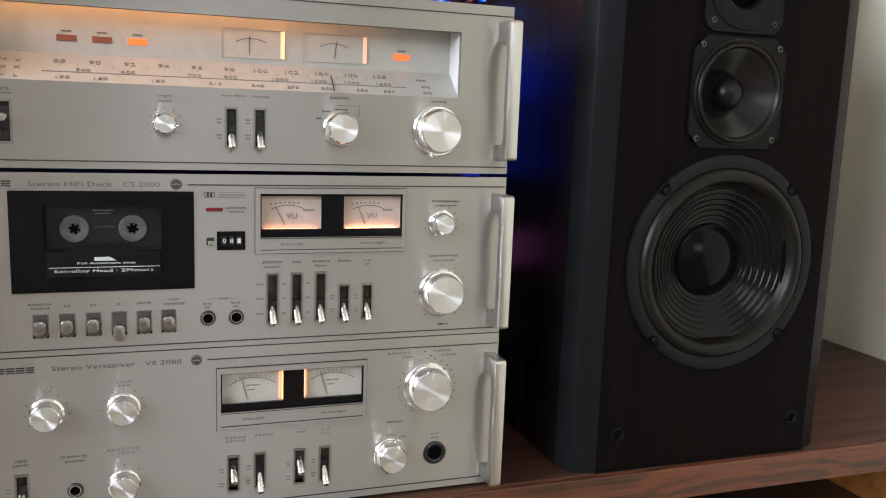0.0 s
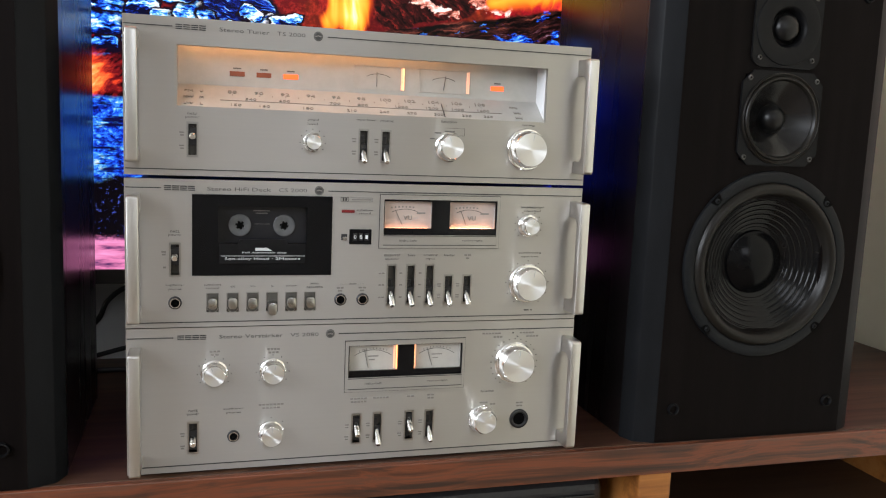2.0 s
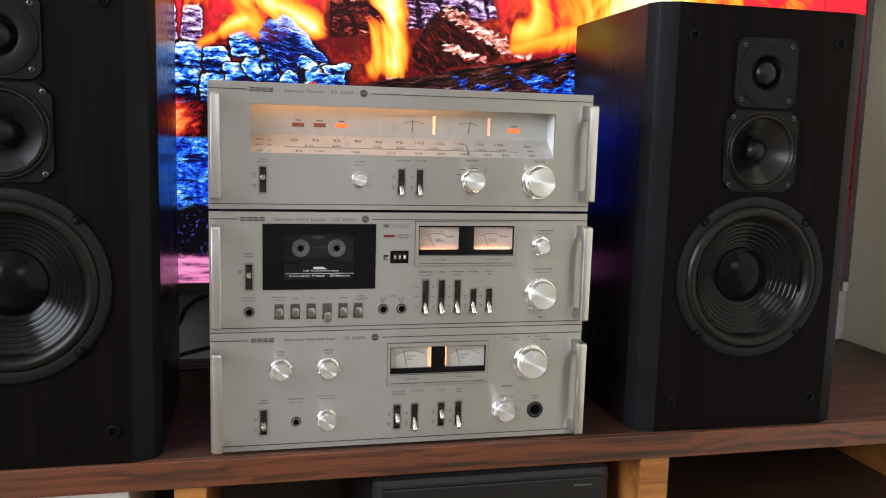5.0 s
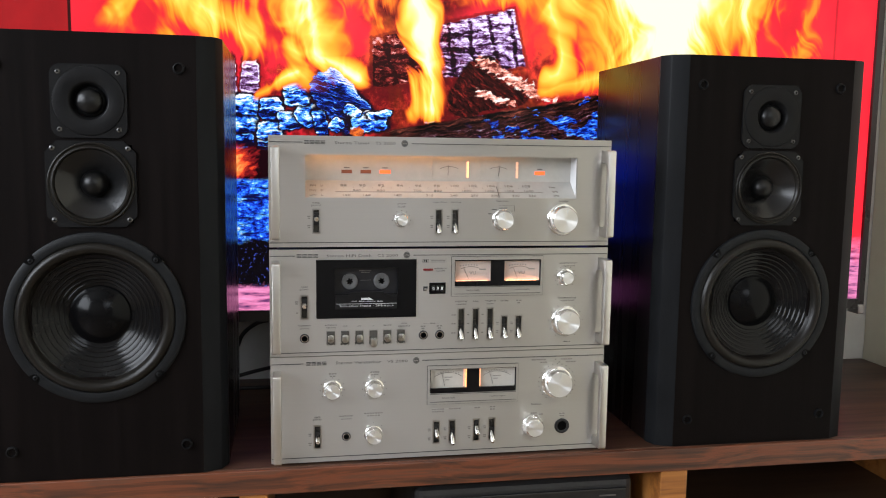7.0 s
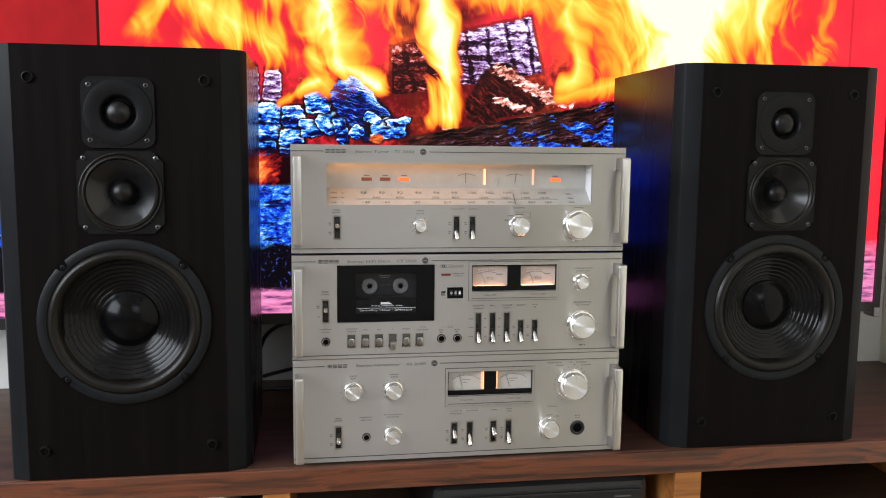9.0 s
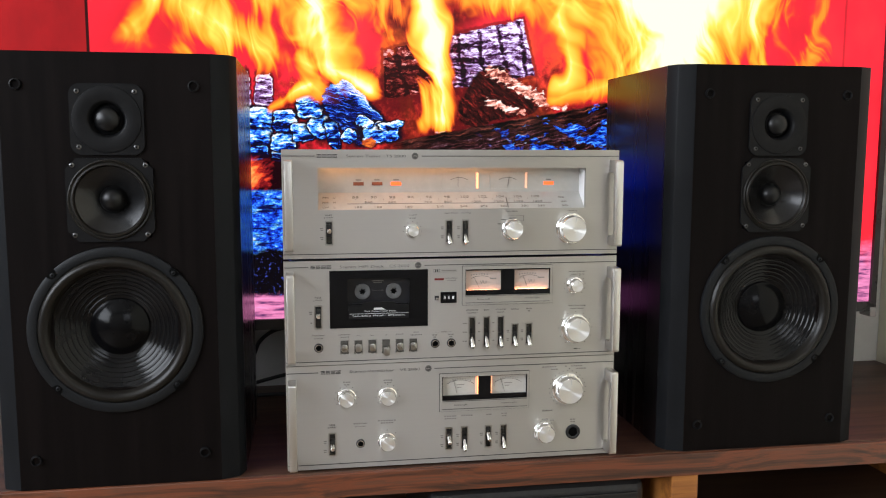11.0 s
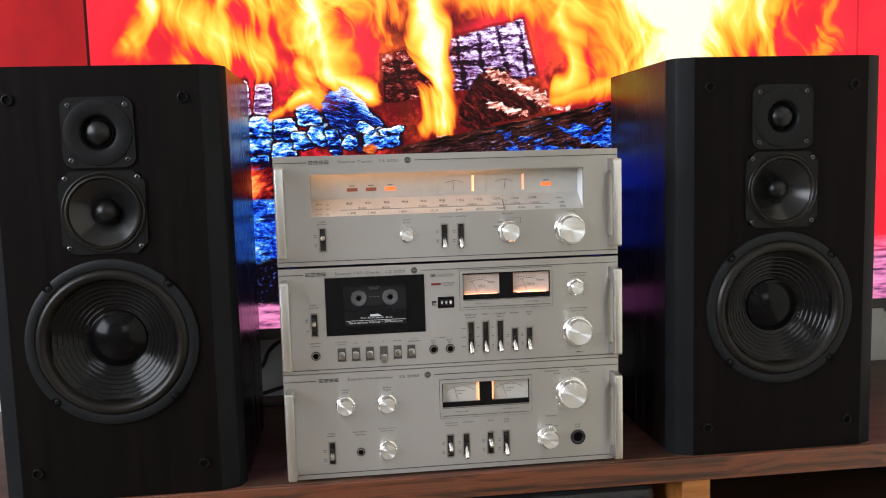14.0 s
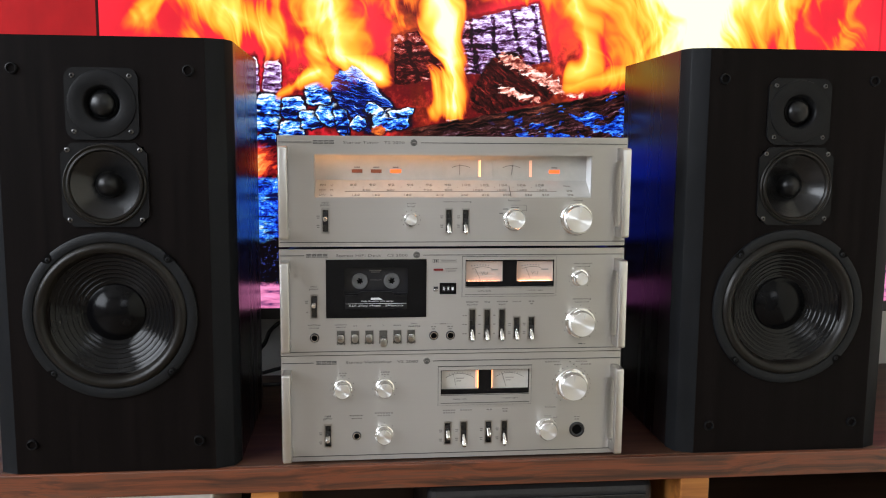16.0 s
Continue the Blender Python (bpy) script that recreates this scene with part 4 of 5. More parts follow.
def unit_of(name, z0, z1, label, category, holes, top_line, bottom_line, seats, line_x, feet):
    u = thing(name, (0, 0.13, z0 - feet), label, category, "stack of stereo units")
    part("faceplate", plate(-PX, PX, z0, z1, 0.0, 0.0045, holes), FACE, u, "brushed aluminium front")
    part("case", plate(-0.2085, 0.2085, z0 + 0.004, z1 - 0.004, 0.0046, 0.26, [(-0.2065, 0.2065, z0 + 0.006, z1 - 0.006)]), SHEET, u, "dark sheet metal case")
    part("case_back", box(-0.2064, 0.2064, 0.235, 0.259, z0 + 0.0061, z1 - 0.0061), SHEET, u)
    part("chassis_front", plate(-0.2064, 0.2064, z0 + 0.0061, z1 - 0.0061, 0.0330, 0.0345, []), SHEET, u)
    bars([(-PX + 0.001, line_x[0], top_line - 0.0004, top_line + 0.0004)], -0.0003, INK, u, "printed_line")
    bars([(line_x[1], PX - 0.001, top_line - 0.0004, top_line + 0.0004)], -0.0003, INK, u, "printed_line")
    bars([(-PX + 0.001, PX - 0.001, bottom_line - 0.0004, bottom_line + 0.0004)], -0.0003, INK, u, "printed_line")
    for x in (-0.17, 0.17):
        for y in (0.03, 0.22):
            part("foot", box(x - 0.012, x + 0.012, y - 0.012, y + 0.012, z0 - feet, z0 + 0.0045, 0.0004), BLACK, u)
    handle(u, -1, *seats)
    handle(u, 1, *seats)
    return u


def small_print(unit, x, z, widths, mat=None, h=0.0016, gap=0.0032):
    """Lines of print too small to read, as plain broken bars, centred on x from z down."""
    rows = []
    for i, w in enumerate(widths):
        n = max(1, round(w / 0.0034))
        for k in range(n):
            a = x - w / 2 + w * k / n
            rows.append((a, a + w / n * 0.78, z - gap * i - h / 2, z - gap * i + h / 2))
    bars(rows, -0.0003, mat or FAINTINK, unit, "small_print")


def arc_scale(parent, x, z, r, a0, a1, y, mat, thick=0.0003, n=14):
    bm = bmesh.new()
    ring = []
    for i in range(n + 1):
        a = radians(a0 + (a1 - a0) * i / n)
        ring.append([bm.verts.new((x + q * math.cos(a), y, z + q * math.sin(a))) for q in (r - thick, r + thick)])
    for p, q in zip(ring, ring[1:]):
        bm.faces.new((p[0], p[1], q[1], q[0]))
    part("meter_scale", bm, mat, parent)


def needle(parent, x, z, length, angle, y, mat):
    c, s = math.cos(radians(angle)), math.sin(radians(angle))
    bm = box(0, length, y - 0.00025, y + 0.00025, -0.00022, 0.00022)
    bmesh.ops.transform(bm, matrix=Matrix.Translation((x, 0, z)) @ Matrix(((c, 0, -s, 0), (0, 1, 0, 0), (s, 0, c, 0), (0, 0, 0, 1))), verts=bm.verts)
    part("needle", bm, mat, parent)


# -- tuner --
tz = 0.2895
RX0, RX1, RZ0, RZ1 = -0.1735, 0.1725, 0.3505, 0.4025
tun = unit_of("stereo_tuner", 0.2895, 0.4255, "silver stereo tuner with a lit dial, on top of the stack", "tuner",
              [(RX0, RX1, RZ0, RZ1), hole_of(-0.1605, 0.3215, 0.0100, 0.031), hole_of(-0.008, 0.3215, 0.0100, 0.031), hole_of(0.013, 0.3215, 0.0100, 0.031)],
              0.4175, 0.2950, (0.3015, 0.4125), (-0.177, -0.0435), 0.0028)
brand(tun, -0.1750, -0.1490, 0.4155, 0.0042)
lettering("Stereo Tuner", -0.138, -0.095, 0.4158, 0.0034, -0.0002, GREYINK, tun)
lettering("TS 2000", -0.0885, -0.0635, 0.4158, 0.0034, -0.0002, GREYINK, tun)
emblem(tun, -0.0520, 0.4176)
# the dial: a back plate, a slanted scale, side cheeks and the lamp behind the upper lip
YB = 0.0270
part("dial_back", box(RX0 - 0.001, RX1 + 0.001, YB, YB + 0.0015, 0.3695, RZ1 + 0.006), DIAL, tun, "pale grey dial plate")
bm = bmesh.new()
q = [bm.verts.new(v) for v in ((RX0 - 0.001, 0.0015, RZ0 - 0.0002), (RX1 + 0.001, 0.0015, RZ0 - 0.0002), (RX1 + 0.001, YB - 0.0002, 0.3705), (RX0 - 0.001, YB - 0.0002, 0.3705))]
f = bm.faces.new(q)
made = bmesh.ops.extrude_face_region(bm, geom=[f])
bmesh.ops.translate(bm, verts=[g for g in made["geom"] if isinstance(g, bmesh.types.BMVert)], vec=(0, 0.0010, -0.0018))
part("dial_scale", bm, DIAL, tun, "slanted station scale")
# same cheek on both sides; the right one is painted lighter as lit
for x in (RX0 - 0.0009, RX1 - 0.0001):
    part("dial_cheek", box(x, x + 0.0010, 0.0046, YB, RZ0 - 0.001, RZ1 + 0.005), LITCHEEK if x > 0 else DIAL, tun)
part("dial_roof", box(RX0, RX1, 0.0046, YB - 0.0001, RZ1 + 0.0052, RZ1 + 0.0062), DIAL, tun)
for x0, x1, mat, what in ((RX0 + 0.002, -0.010, TUBE, "warm glowing lamp strip"), (-0.0099, 0.035, TUBE2, "warm glowing lamp strip"), (0.0351, 0.075, TUBE3, "fading end of the lamp strip"), (0.0751, 0.115, TUBE4, "fading end of the lamp strip")):
    part("dial_lamp", box(x0, x1, 0.0130, 0.0165, RZ1 + 0.0012, RZ1 + 0.0026, 0.0003), mat, tun, what)
slope = math.atan2(YB - 0.0017, 0.3705 - RZ0)
TILT = Matrix.Translation((0, 0.0012, RZ0)) @ Matrix.Rotation(-slope, 4, "X")
L = math.hypot(YB - 0.0017, 0.3705 - RZ0)


def dial_text(s, x, w, row, h=0.0032):
    lettering(s, x - w / 2, x + w / 2, L * row, h, 0.0, DIALINK, tun, "dial_lettering", TILT)


for i in range(11):
    n = 88 + 2 * i
    dial_text(str(n), -0.1262 + 0.02367 * i, 0.0105 if n >= 100 else 0.0080, 0.66, 0.0042)
for s, x in (("540", -0.110), ("600", -0.080), ("700", -0.0335), ("800", -0.0075), ("1000", 0.0300), ("1200", 0.0600), ("1400", 0.0860), ("1600", 0.1120)):
    dial_text(s, x, 0.0100 if len(s) == 3 else 0.0122, 0.38)
for s, x in (("150", -0.123), ("160", -0.098), ("180", -0.0590), ("210", -0.0190), ("240", 0.0120), ("270", 0.0385), ("300", 0.0650), ("330", 0.0930), ("350", 0.1150)):
    dial_text(s, x, 0.0094, 0.10)
for s, x, w, row in (("FM", -0.1640, 0.0075, 0.66), ("U", -0.1530, 0.0030, 0.66), ("MW", -0.1640, 0.0085, 0.38), ("M", -0.1530, 0.0034, 0.38), ("LW", -0.1640, 0.0080, 0.10), ("L", -0.1530, 0.0026, 0.10),
                     ("MHz", 0.1450, 0.0080, 0.62), ("kHz", 0.1470, 0.0072, 0.36), ("kHz", 0.1470, 0.0072, 0.12)):
    dial_text(s, x, w, row, 0.0028)
bars([(-0.137, 0.130, L * 0.335, L * 0.335 + 0.0004)] + [(-0.1262 + 0.011835 * i, -0.1258 + 0.011835 * i, L * 0.57, L * 0.57 + 0.0014) for i in range(21)], 0.0, DIALINK, tun, "scale_line", TILT)
bars([(0.0695, 0.0702, L * 0.02, L * 0.64)], -0.0012, STEEL, tun, "dial_pointer", TILT)
# indicator lamps
for x, mat in ((-0.1216, LAMP_DIM), (-0.0977, LAMP_DIM), (-0.0733, LAMP_ON), (0.1302, LAMP_ON)):
    part("indicator", box(x - 0.0067, x + 0.0067, YB - 0.0009, YB + 0.0002, 0.3797, 0.3841, 0.0002), mat, tun, "small orange indicator")
    bars([(x - 0.0035, x + 0.0035, 0.3862, 0.3874)], YB - 0.0002, GREYINK, tun)
# two tuning meters
for x0, x1, nd, bulbs in ((-0.0140, 0.0350, 90, ((1, BULB),)), (0.0500, 0.1010, 82, ((1, GLOWFAINT),))):
    mt = part("tuning_meter", plate(x0, x1, 0.3745, 0.3968, YB - 0.0010, YB + 0.0001, [(x0 + 0.0014, x1 - 0.0014, 0.3750, 0.3963)]), DIAL, tun, "small tuning meter")
    for k, mat in bulbs:
        a = x1 - 0.0016 if k else x0 + 0.0002
        part("meter_lamp_glow", box(a, a + 0.0013, YB - 0.0016, YB - 0.0011, 0.3752, 0.3960), mat, mt, "warm edge light")
        # a dimmer glowing strip, no lamp, paints the light fading over the card
        a += -0.0016 if k else 0.0014
        part("meter_lamp_glow", box(a, a + 0.0015, YB - 0.0009, YB - 0.0004, 0.3754, 0.3958), GLOWDIM if mat is BULB else GLOWFAINT, mt, "glowing strip painting the lamp light's fall-off")
    cx = (x0 + x1) / 2 - 0.001
    arc_scale(mt, cx, 0.365, 0.0245, 62, 118, YB - 0.0004, GREYINK)
    needle(mt, cx - (0.0015 if nd == 90 else 0), 0.3775, 0.0135, nd, YB - 0.0007, INK)
lever_switch(tun, -0.1605, 0.3215, 0.031, 0.3225, 6)
lever_switch(tun, -0.008, 0.3215, 0.031, 0.3140)
lever_switch(tun, 0.013, 0.3215, 0.031, 0.3140)
knob(tun, -0.0552, 0.3232, 0.0082, 0.0105, flutes=9, mark=100)
ticks(tun, -0.0552, 0.3232, 0.0115, 215, -35, 9)
knob(tun, 0.0750, 0.3232, 0.0132, 0.0135, flutes=8, mark=110, taper=0.9)
knob(tun, 0.1542, 0.3235, 0.0180, 0.0140, 0.0207, mark=80)
lettering("tuning", 0.1485, 0.1615, 0.3458, 0.0022, -0.0002, GREYINK, tun)
lettering("function", 0.0660, 0.0815, 0.3458, 0.0024, -0.0002, GREYINK, tun)
lettering("mpx filter", -0.0150, 0.0030, 0.3440, 0.0022, -0.0002, GREYINK, tun)
lettering("muting", 0.0075, 0.0200, 0.3440, 0.0022, -0.0002, GREYINK, tun)
lettering("level", -0.0600, -0.0510, 0.3385, 0.0020, -0.0002, GREYINK, tun)
lettering("pegel", -0.0600, -0.0500, 0.3420, 0.0022, -0.0002, GREYINK, tun)
lettering("power", -0.1665, -0.1545, 0.3395, 0.0022, -0.0002, GREYINK, tun)
lettering("netz", -0.1650, -0.1565, 0.3430, 0.0021, -0.0002, GREYINK, tun)
bars([(0.0700, 0.0900, 0.3408, 0.3411), (0.0897, 0.0900, 0.3340, 0.3411), (0.0820, 0.0900, 0.3340, 0.3343), (0.0700, 0.0800, 0.3373, 0.3384), (0.0600, 0.0665, 0.3355, 0.3367), (0.0555, 0.0600, 0.3300, 0.3312)], -0.0003, GREYINK, tun)
for x in (-0.1690, -0.0165, 0.0045):
    small_print(tun, x, 0.3275, [0.0050, 0.0040], h=0.0012, gap=0.0024)
    small_print(tun, x, 0.3160, [0.0050, 0.0040], h=0.0012, gap=0.0024)

# -- cassette deck --
keys_x = [-0.1430, -0.1252, -0.1075, -0.0898, -0.0722, -0.0548]
long_x, short_x = (0.0228, 0.0418, 0.0608), (0.0800, 0.0990)
dk = unit_of("cassette_deck", 0.1525, 0.2865, "silver cassette deck with a cassette behind its black door", "cassette deck",
             [(-0.161, -0.0355, 0.1995, 0.2735), hole_of(-0.1755, 0.2145, 0.0100, 0.031), (0.0125, 0.1275, 0.2375, 0.2725)]
             + [hole_of(x, 0.1895, 0.0100, 0.041) for x in long_x] + [hole_of(x, 0.1845, 0.0100, 0.030) for x in short_x] + [(x - 0.0054, x + 0.0054, 0.1660, 0.1838) for x in keys_x],
             0.2785, 0.1570, (0.1615, 0.2735), (-0.187, -0.0400), 0.0008)
brand(dk, -0.1850, -0.1580, 0.2765, 0.0042)
lettering("Stereo HiFi Deck", -0.1480, -0.0920, 0.2768, 0.0034, -0.0002, GREYINK, dk)
lettering("CS 2000", -0.0850, -0.0595, 0.2768, 0.0034, -0.0002, GREYINK, dk)
emblem(dk, -0.0482, 0.2788)
door = part("cassette_door", plate(-0.1606, -0.0359, 0.1999, 0.2731, -0.0012, 0.0040, [(-0.1385, -0.0590, 0.2300, 0.2630)]), GLOSS, dk, "black gloss door")
part("door_frame", plate(-0.1605, -0.0360, 0.1998, 0.2732, 0.0041, 0.0075, [(-0.139, -0.0585, 0.2295, 0.2635)]), BLACK, door)
part("lower_flap", prism([(-0.1375, 0.2110), (-0.0600, 0.2110), (-0.0600, 0.2290), (-0.0760, 0.2290), (-0.0785, 0.2330), (-0.1190, 0.2330), (-0.1215, 0.2290), (-0.1375, 0.2290)], -0.0018, -0.0005), FLAP, door, "dull black head cover")
lettering("Full Automatic stop", -0.1170, -0.0775, 0.2198, 0.0022, -0.0019, WHITEINK, door)
lettering("Sen-alloy Head · 2Motors", -0.1325, -0.0650, 0.2136, 0.0031, -0.0019, WHITEINK, door)
bars([(-0.1360, -0.0605, 0.2178, 0.2182)], -0.0020, WHITEINK, door, "printed_line")
part("arrow", prism([(-0.1055, 0.2228), (-0.0905, 0.2228), (-0.0965, 0.2262), (-0.0965, 0.2255), (-0.1055, 0.2255)], -0.0023, -0.0018), WHITEINK, door, "white arrow")
cs = thing("compact_cassette", (-0.099, 0.0085, 0.2290), "smoked grey compact cassette with darkened hubs in the deck", "cassette")
part("shell", plate(-0.1388, -0.0588, 0.2292, 0.2640, 0.0080, 0.0092, [(-0.1272, -0.1108, 0.2370, 0.2530), (-0.0872, -0.0708, 0.2370, 0.2530)]), CASSETTE, cs, "smoked shell")
part("shell_back", box(-0.1388, -0.0588, 0.0125, 0.0140, 0.2292, 0.2640), CASSETTE, cs)
for x in (-0.119, -0.079):
    hub = part("hub", lathe(x, 0.2450, [(0.0042, 0.0110), (0.0042, 0.0070), (0.0048, 0.0066), (0.0096, 0.0066), (0.0101, 0.0070), (0.0101, 0.0120)], 40), HUB, cs, "round hub, darkened as if behind a smoked pane", smooth=True)
    part("spindle", lathe(x, 0.2450, [(0, 0.0080), (0.0041, 0.0080), (0.0041, 0.0110)], 24), HOLE, hub)
    bm = bmesh.new()
    for k in range(6):
        a = 2 * math.pi * k / 6 + 0.3
        box(x + 0.0036 * math.cos(a) - 0.0007, x + 0.0036 * math.cos(a) + 0.0007, 0.0066, 0.0079, 0.245 + 0.0036 * math.sin(a) - 0.0007, 0.245 + 0.0036 * math.sin(a) + 0.0007, bm=bm)
    part("hub_teeth", bm, HUB, hub)
bars([(-0.107, -0.092, 0.2582, 0.2590), (-0.105, -0.094, 0.2560, 0.2567), (-0.106, -0.092, 0.2462, 0.2465)], 0.0078, GREYINK, cs)
lever_switch(dk, -0.1755, 0.2145, 0.031, 0.2155, 6)
for x in long_x:
    lever_switch(dk, x, 0.1895, 0.041, 0.1775)
for x in short_x:
    lever_switch(dk, x, 0.1845, 0.030, 0.1775)
def rounded(x, w, lo, hi, n=10):
    """An upright outline with a round foot."""
    return [(x + w * math.cos(a), lo + w + w * math.sin(a)) for a in [math.pi + math.pi * k / n for k in range(n + 1)]] + [(x + w, hi), (x - w, hi)]


KEYWORDS = [("aufnahme", "record"), ("<<",), (">>",), (">",), ("pause",), ("stop", "cassette")]
for i, x in enumerate(keys_x):
    down = i == 3
    # a pale lined opening with a round foot; the key is a bevelled metal tongue that sticks out of it
    well = part("key_well", plate(x - 0.0053, x + 0.0053, 0.1661, 0.1837, 0.0044, 0.0056, []), WELLMETAL, dk, "shaded key opening")
    part("key_rim", prism(rounded(x, 0.0052, 0.1655, 0.1838), -0.0004, 0.0002), RIM, well)
    part("key_bed", prism(rounded(x, 0.0047, 0.1660, 0.1833), -0.0007, -0.0002), KEYBED, well, "dull grey bed of the key")
    lo, hi = (0.1640, 0.1755) if down else (0.1698, 0.1800)
    out = -0.0105 if down else -0.0075
    c = 0.0020
    pts = [(x - 0.0040, lo + c), (x - 0.0040 + c, lo), (x + 0.0040 - c, lo), (x + 0.0040, lo + c), (x + 0.0040, hi - c), (x + 0.0040 - c, hi), (x - 0.0040 + c, hi), (x - 0.0040, hi - c)]
    part("key", prism(pts, out, -0.0008, 0.0007), KEYMETAL, well, "bevelled silver push key", smooth=True)
    rows = KEYWORDS[i]
    words(dk, x + (0.004 if i == 5 else 0), 0.1915 if len(rows) > 1 else 0.1895, *((r, 0.0019 * len(r) if len(r) > 2 else 0.0022 * len(r)) for r in rows), gap=0.0032, h=0.0019)
jack(dk, -0.1755, 0.1752, 0.0058)
jack(dk, -0.0262, 0.1760, 0.0058)
jack(dk, -0.0050, 0.1760, 0.0058)
words(dk, -0.1755, 0.1912, ("kopfhörer", 0.016), ("phones", 0.011))
small_print(dk, -0.0262, 0.1872, [0.007, 0.005], gap=0.0028)
small_print(dk, -0.0050, 0.1872, [0.008, 0.005], gap=0.0028)
bars([(-0.0268, -0.0040, 0.1907, 0.1910), (-0.0180, -0.0110, 0.1903, 0.1915)], -0.0003, FAINTINK, dk)
words(dk, -0.1755, 0.2400, ("netz", 0.008), ("power", 0.011))
small_print(dk, -0.1845, 0.2215, [0.005, 0.004], gap=0.0024)
small_print(dk, -0.1840, 0.2075, [0.003])
bars([(-0.0280, -0.0205, 0.2692, 0.2695), (-0.0280, -0.0205, 0.2728, 0.2731), (-0.0280, -0.0277, 0.2692, 0.2731), (-0.0208, -0.0205, 0.2692, 0.2731), (-0.0262, -0.0248, 0.2698, 0.2725), (-0.0238, -0.0223, 0.2698, 0.2725)], -0.0003, INK, dk, "noise_reduction_mark")
bars([(-0.0190, 0.0020, 0.2692, 0.2694), (-0.0190, 0.0020, 0.2728, 0.2730), (0.0018, 0.0020, 0.2692, 0.2730), (-0.0175, 0.0010, 0.2705, 0.2717)], -0.0003, FAINTINK, dk)
part("record_lamp", box(-0.0270, -0.0148, -0.0012, 0.0002, 0.2587, 0.2613, 0.0003), LAMP_RED, dk, "dark red indicator")
words(dk, -0.0050, 0.2614, ("aufnahme", 0.0155), ("record", 0.011), gap=0.0030, h=0.0020)
cnt = part("tape_counter", box(-0.0192, 0.0020, -0.0010, 0.0002, 0.2287, 0.2432, 0.0004), GLOSS, dk, "black tape counter")
for i, s in enumerate("081"):
    part("digit_drum", box(-0.0158 + 0.0055 * i, -0.0118 + 0.0055 * i, -0.0014, -0.0008, 0.2325, 0.2395), BLACK, cnt)
    lettering(s, -0.0150 + 0.0055 * i, -0.0126 + 0.0055 * i, 0.2342, 0.0036, -0.0016, WHITEINK, cnt, "digit")
rb = part("counter_reset", box(-0.0268, -0.0212, -0.0006, 0.0002, 0.2325, 0.2385, 0.0003), SHEET, dk)
part("reset_button", box(-0.0258, -0.0216, -0.0032, -0.0004, 0.2330, 0.2362, 0.0004), CHROME, rb)


def meter_pair(unit, x0, x1, z0, z1, win, faces, strip, lamp, text_h):
    """Two lit meters behind one black window, with a strip of print below, in a raised frame."""
    fr = part("meter_panel", plate(x0, x1, z0, z1, -0.0016, -0.0002, [(win[0], win[1], win[2], win[3]), (win[0], win[1], strip[0], strip[1])]), FACE, unit, "raised meter frame")
    part("meter_strip", box(win[0], win[1], -0.0012, -0.0003, strip[0], strip[1]), FACE, fr, "printed strip under the meters")
    part("meter_window", plate(win[0] - 0.0004, win[1] + 0.0004, win[2] - 0.0004, win[3] + 0.0004, 0.0004, 0.0030, [(a + 0.0003, b - 0.0003, c + 0.0003, d - 0.0003) for a, b, c, d, *_ in faces]), GLOSS, fr, "black surround")
    for a, b, c, d, ang, bulb in faces:
        mt = part("meter_face", box(a, b, 0.0062, 0.0070, c - 0.0010, d), METERFACE if lamp == "base" else POWERCARD, fr, "pale meter card")
        part("meter_wall", plate(a - 0.0004, b + 0.0004, c - 0.0016, d + 0.0004, 0.0031, 0.0071, [(a + 0.0002, b - 0.0002, c - 0.0012, d - 0.0002)]), DIAL, mt)
        w = b - a
        if lamp == "base":
            part("meter_lamp_glow", box(a + 0.003, b - 0.003, 0.0034, 0.0050, c - 0.0011, c + 0.0002), bulb, mt, "warm lamp edge")
            arc_scale(mt, a + w * 0.46, c - (d - c) * 0.45, (d - c) * 1.14, 66, 116, 0.0060, GREYINK)
            lettering("VU", a + w * 0.42, a + w * 0.60, c + (d - c) * 0.30, 0.0042, 0.0058, FAINTINK, mt, "meter_lettering")
            bars([(a + w * (0.16 + 0.075 * k), a + w * (0.19 + 0.075 * k), c + (d - c) * (0.71 + 0.006 * k * (7 - k) * 0.5), c + (d - c) * (0.77 + 0.006 * k * (7 - k) * 0.5)) for k in range(7)]
                 + [(a + w * 0.70, a + w * 0.88, c + (d - c) * 0.52, c + (d - c) * 0.58)], 0.0060, FAINTINK, mt, "meter_figures")
            needle(mt, a + w * 0.40, c + (d - c) * 0.10, (d - c) * 0.62, ang, 0.0054, GREYINK)
        else:
            e = b - 0.0013 if lamp == "inner" and a < (win[0] + win[1]) / 2 else a + 0.0004
            part("meter_lamp_glow", box(e, e + 0.0009, 0.0034, 0.0044, c + 0.0006, d - 0.0006), bulb, mt, "warm lamp edge")
            # next to the lamp, a faint glowing strip imitates its soft edge
            e += 0.0012 if e < (a + b) / 2 else -0.0022
            part("meter_lamp_glow", box(e, e + 0.0016, 0.0056, 0.0060, c + 0.0008, d - 0.0008), GLOWFAINT, mt, "glowing strip painting the lamp light's fall-off")
            arc_scale(mt, a + w * 0.5, c - 0.014, 0.0335, 56, 122, 0.0060, GREYINK)
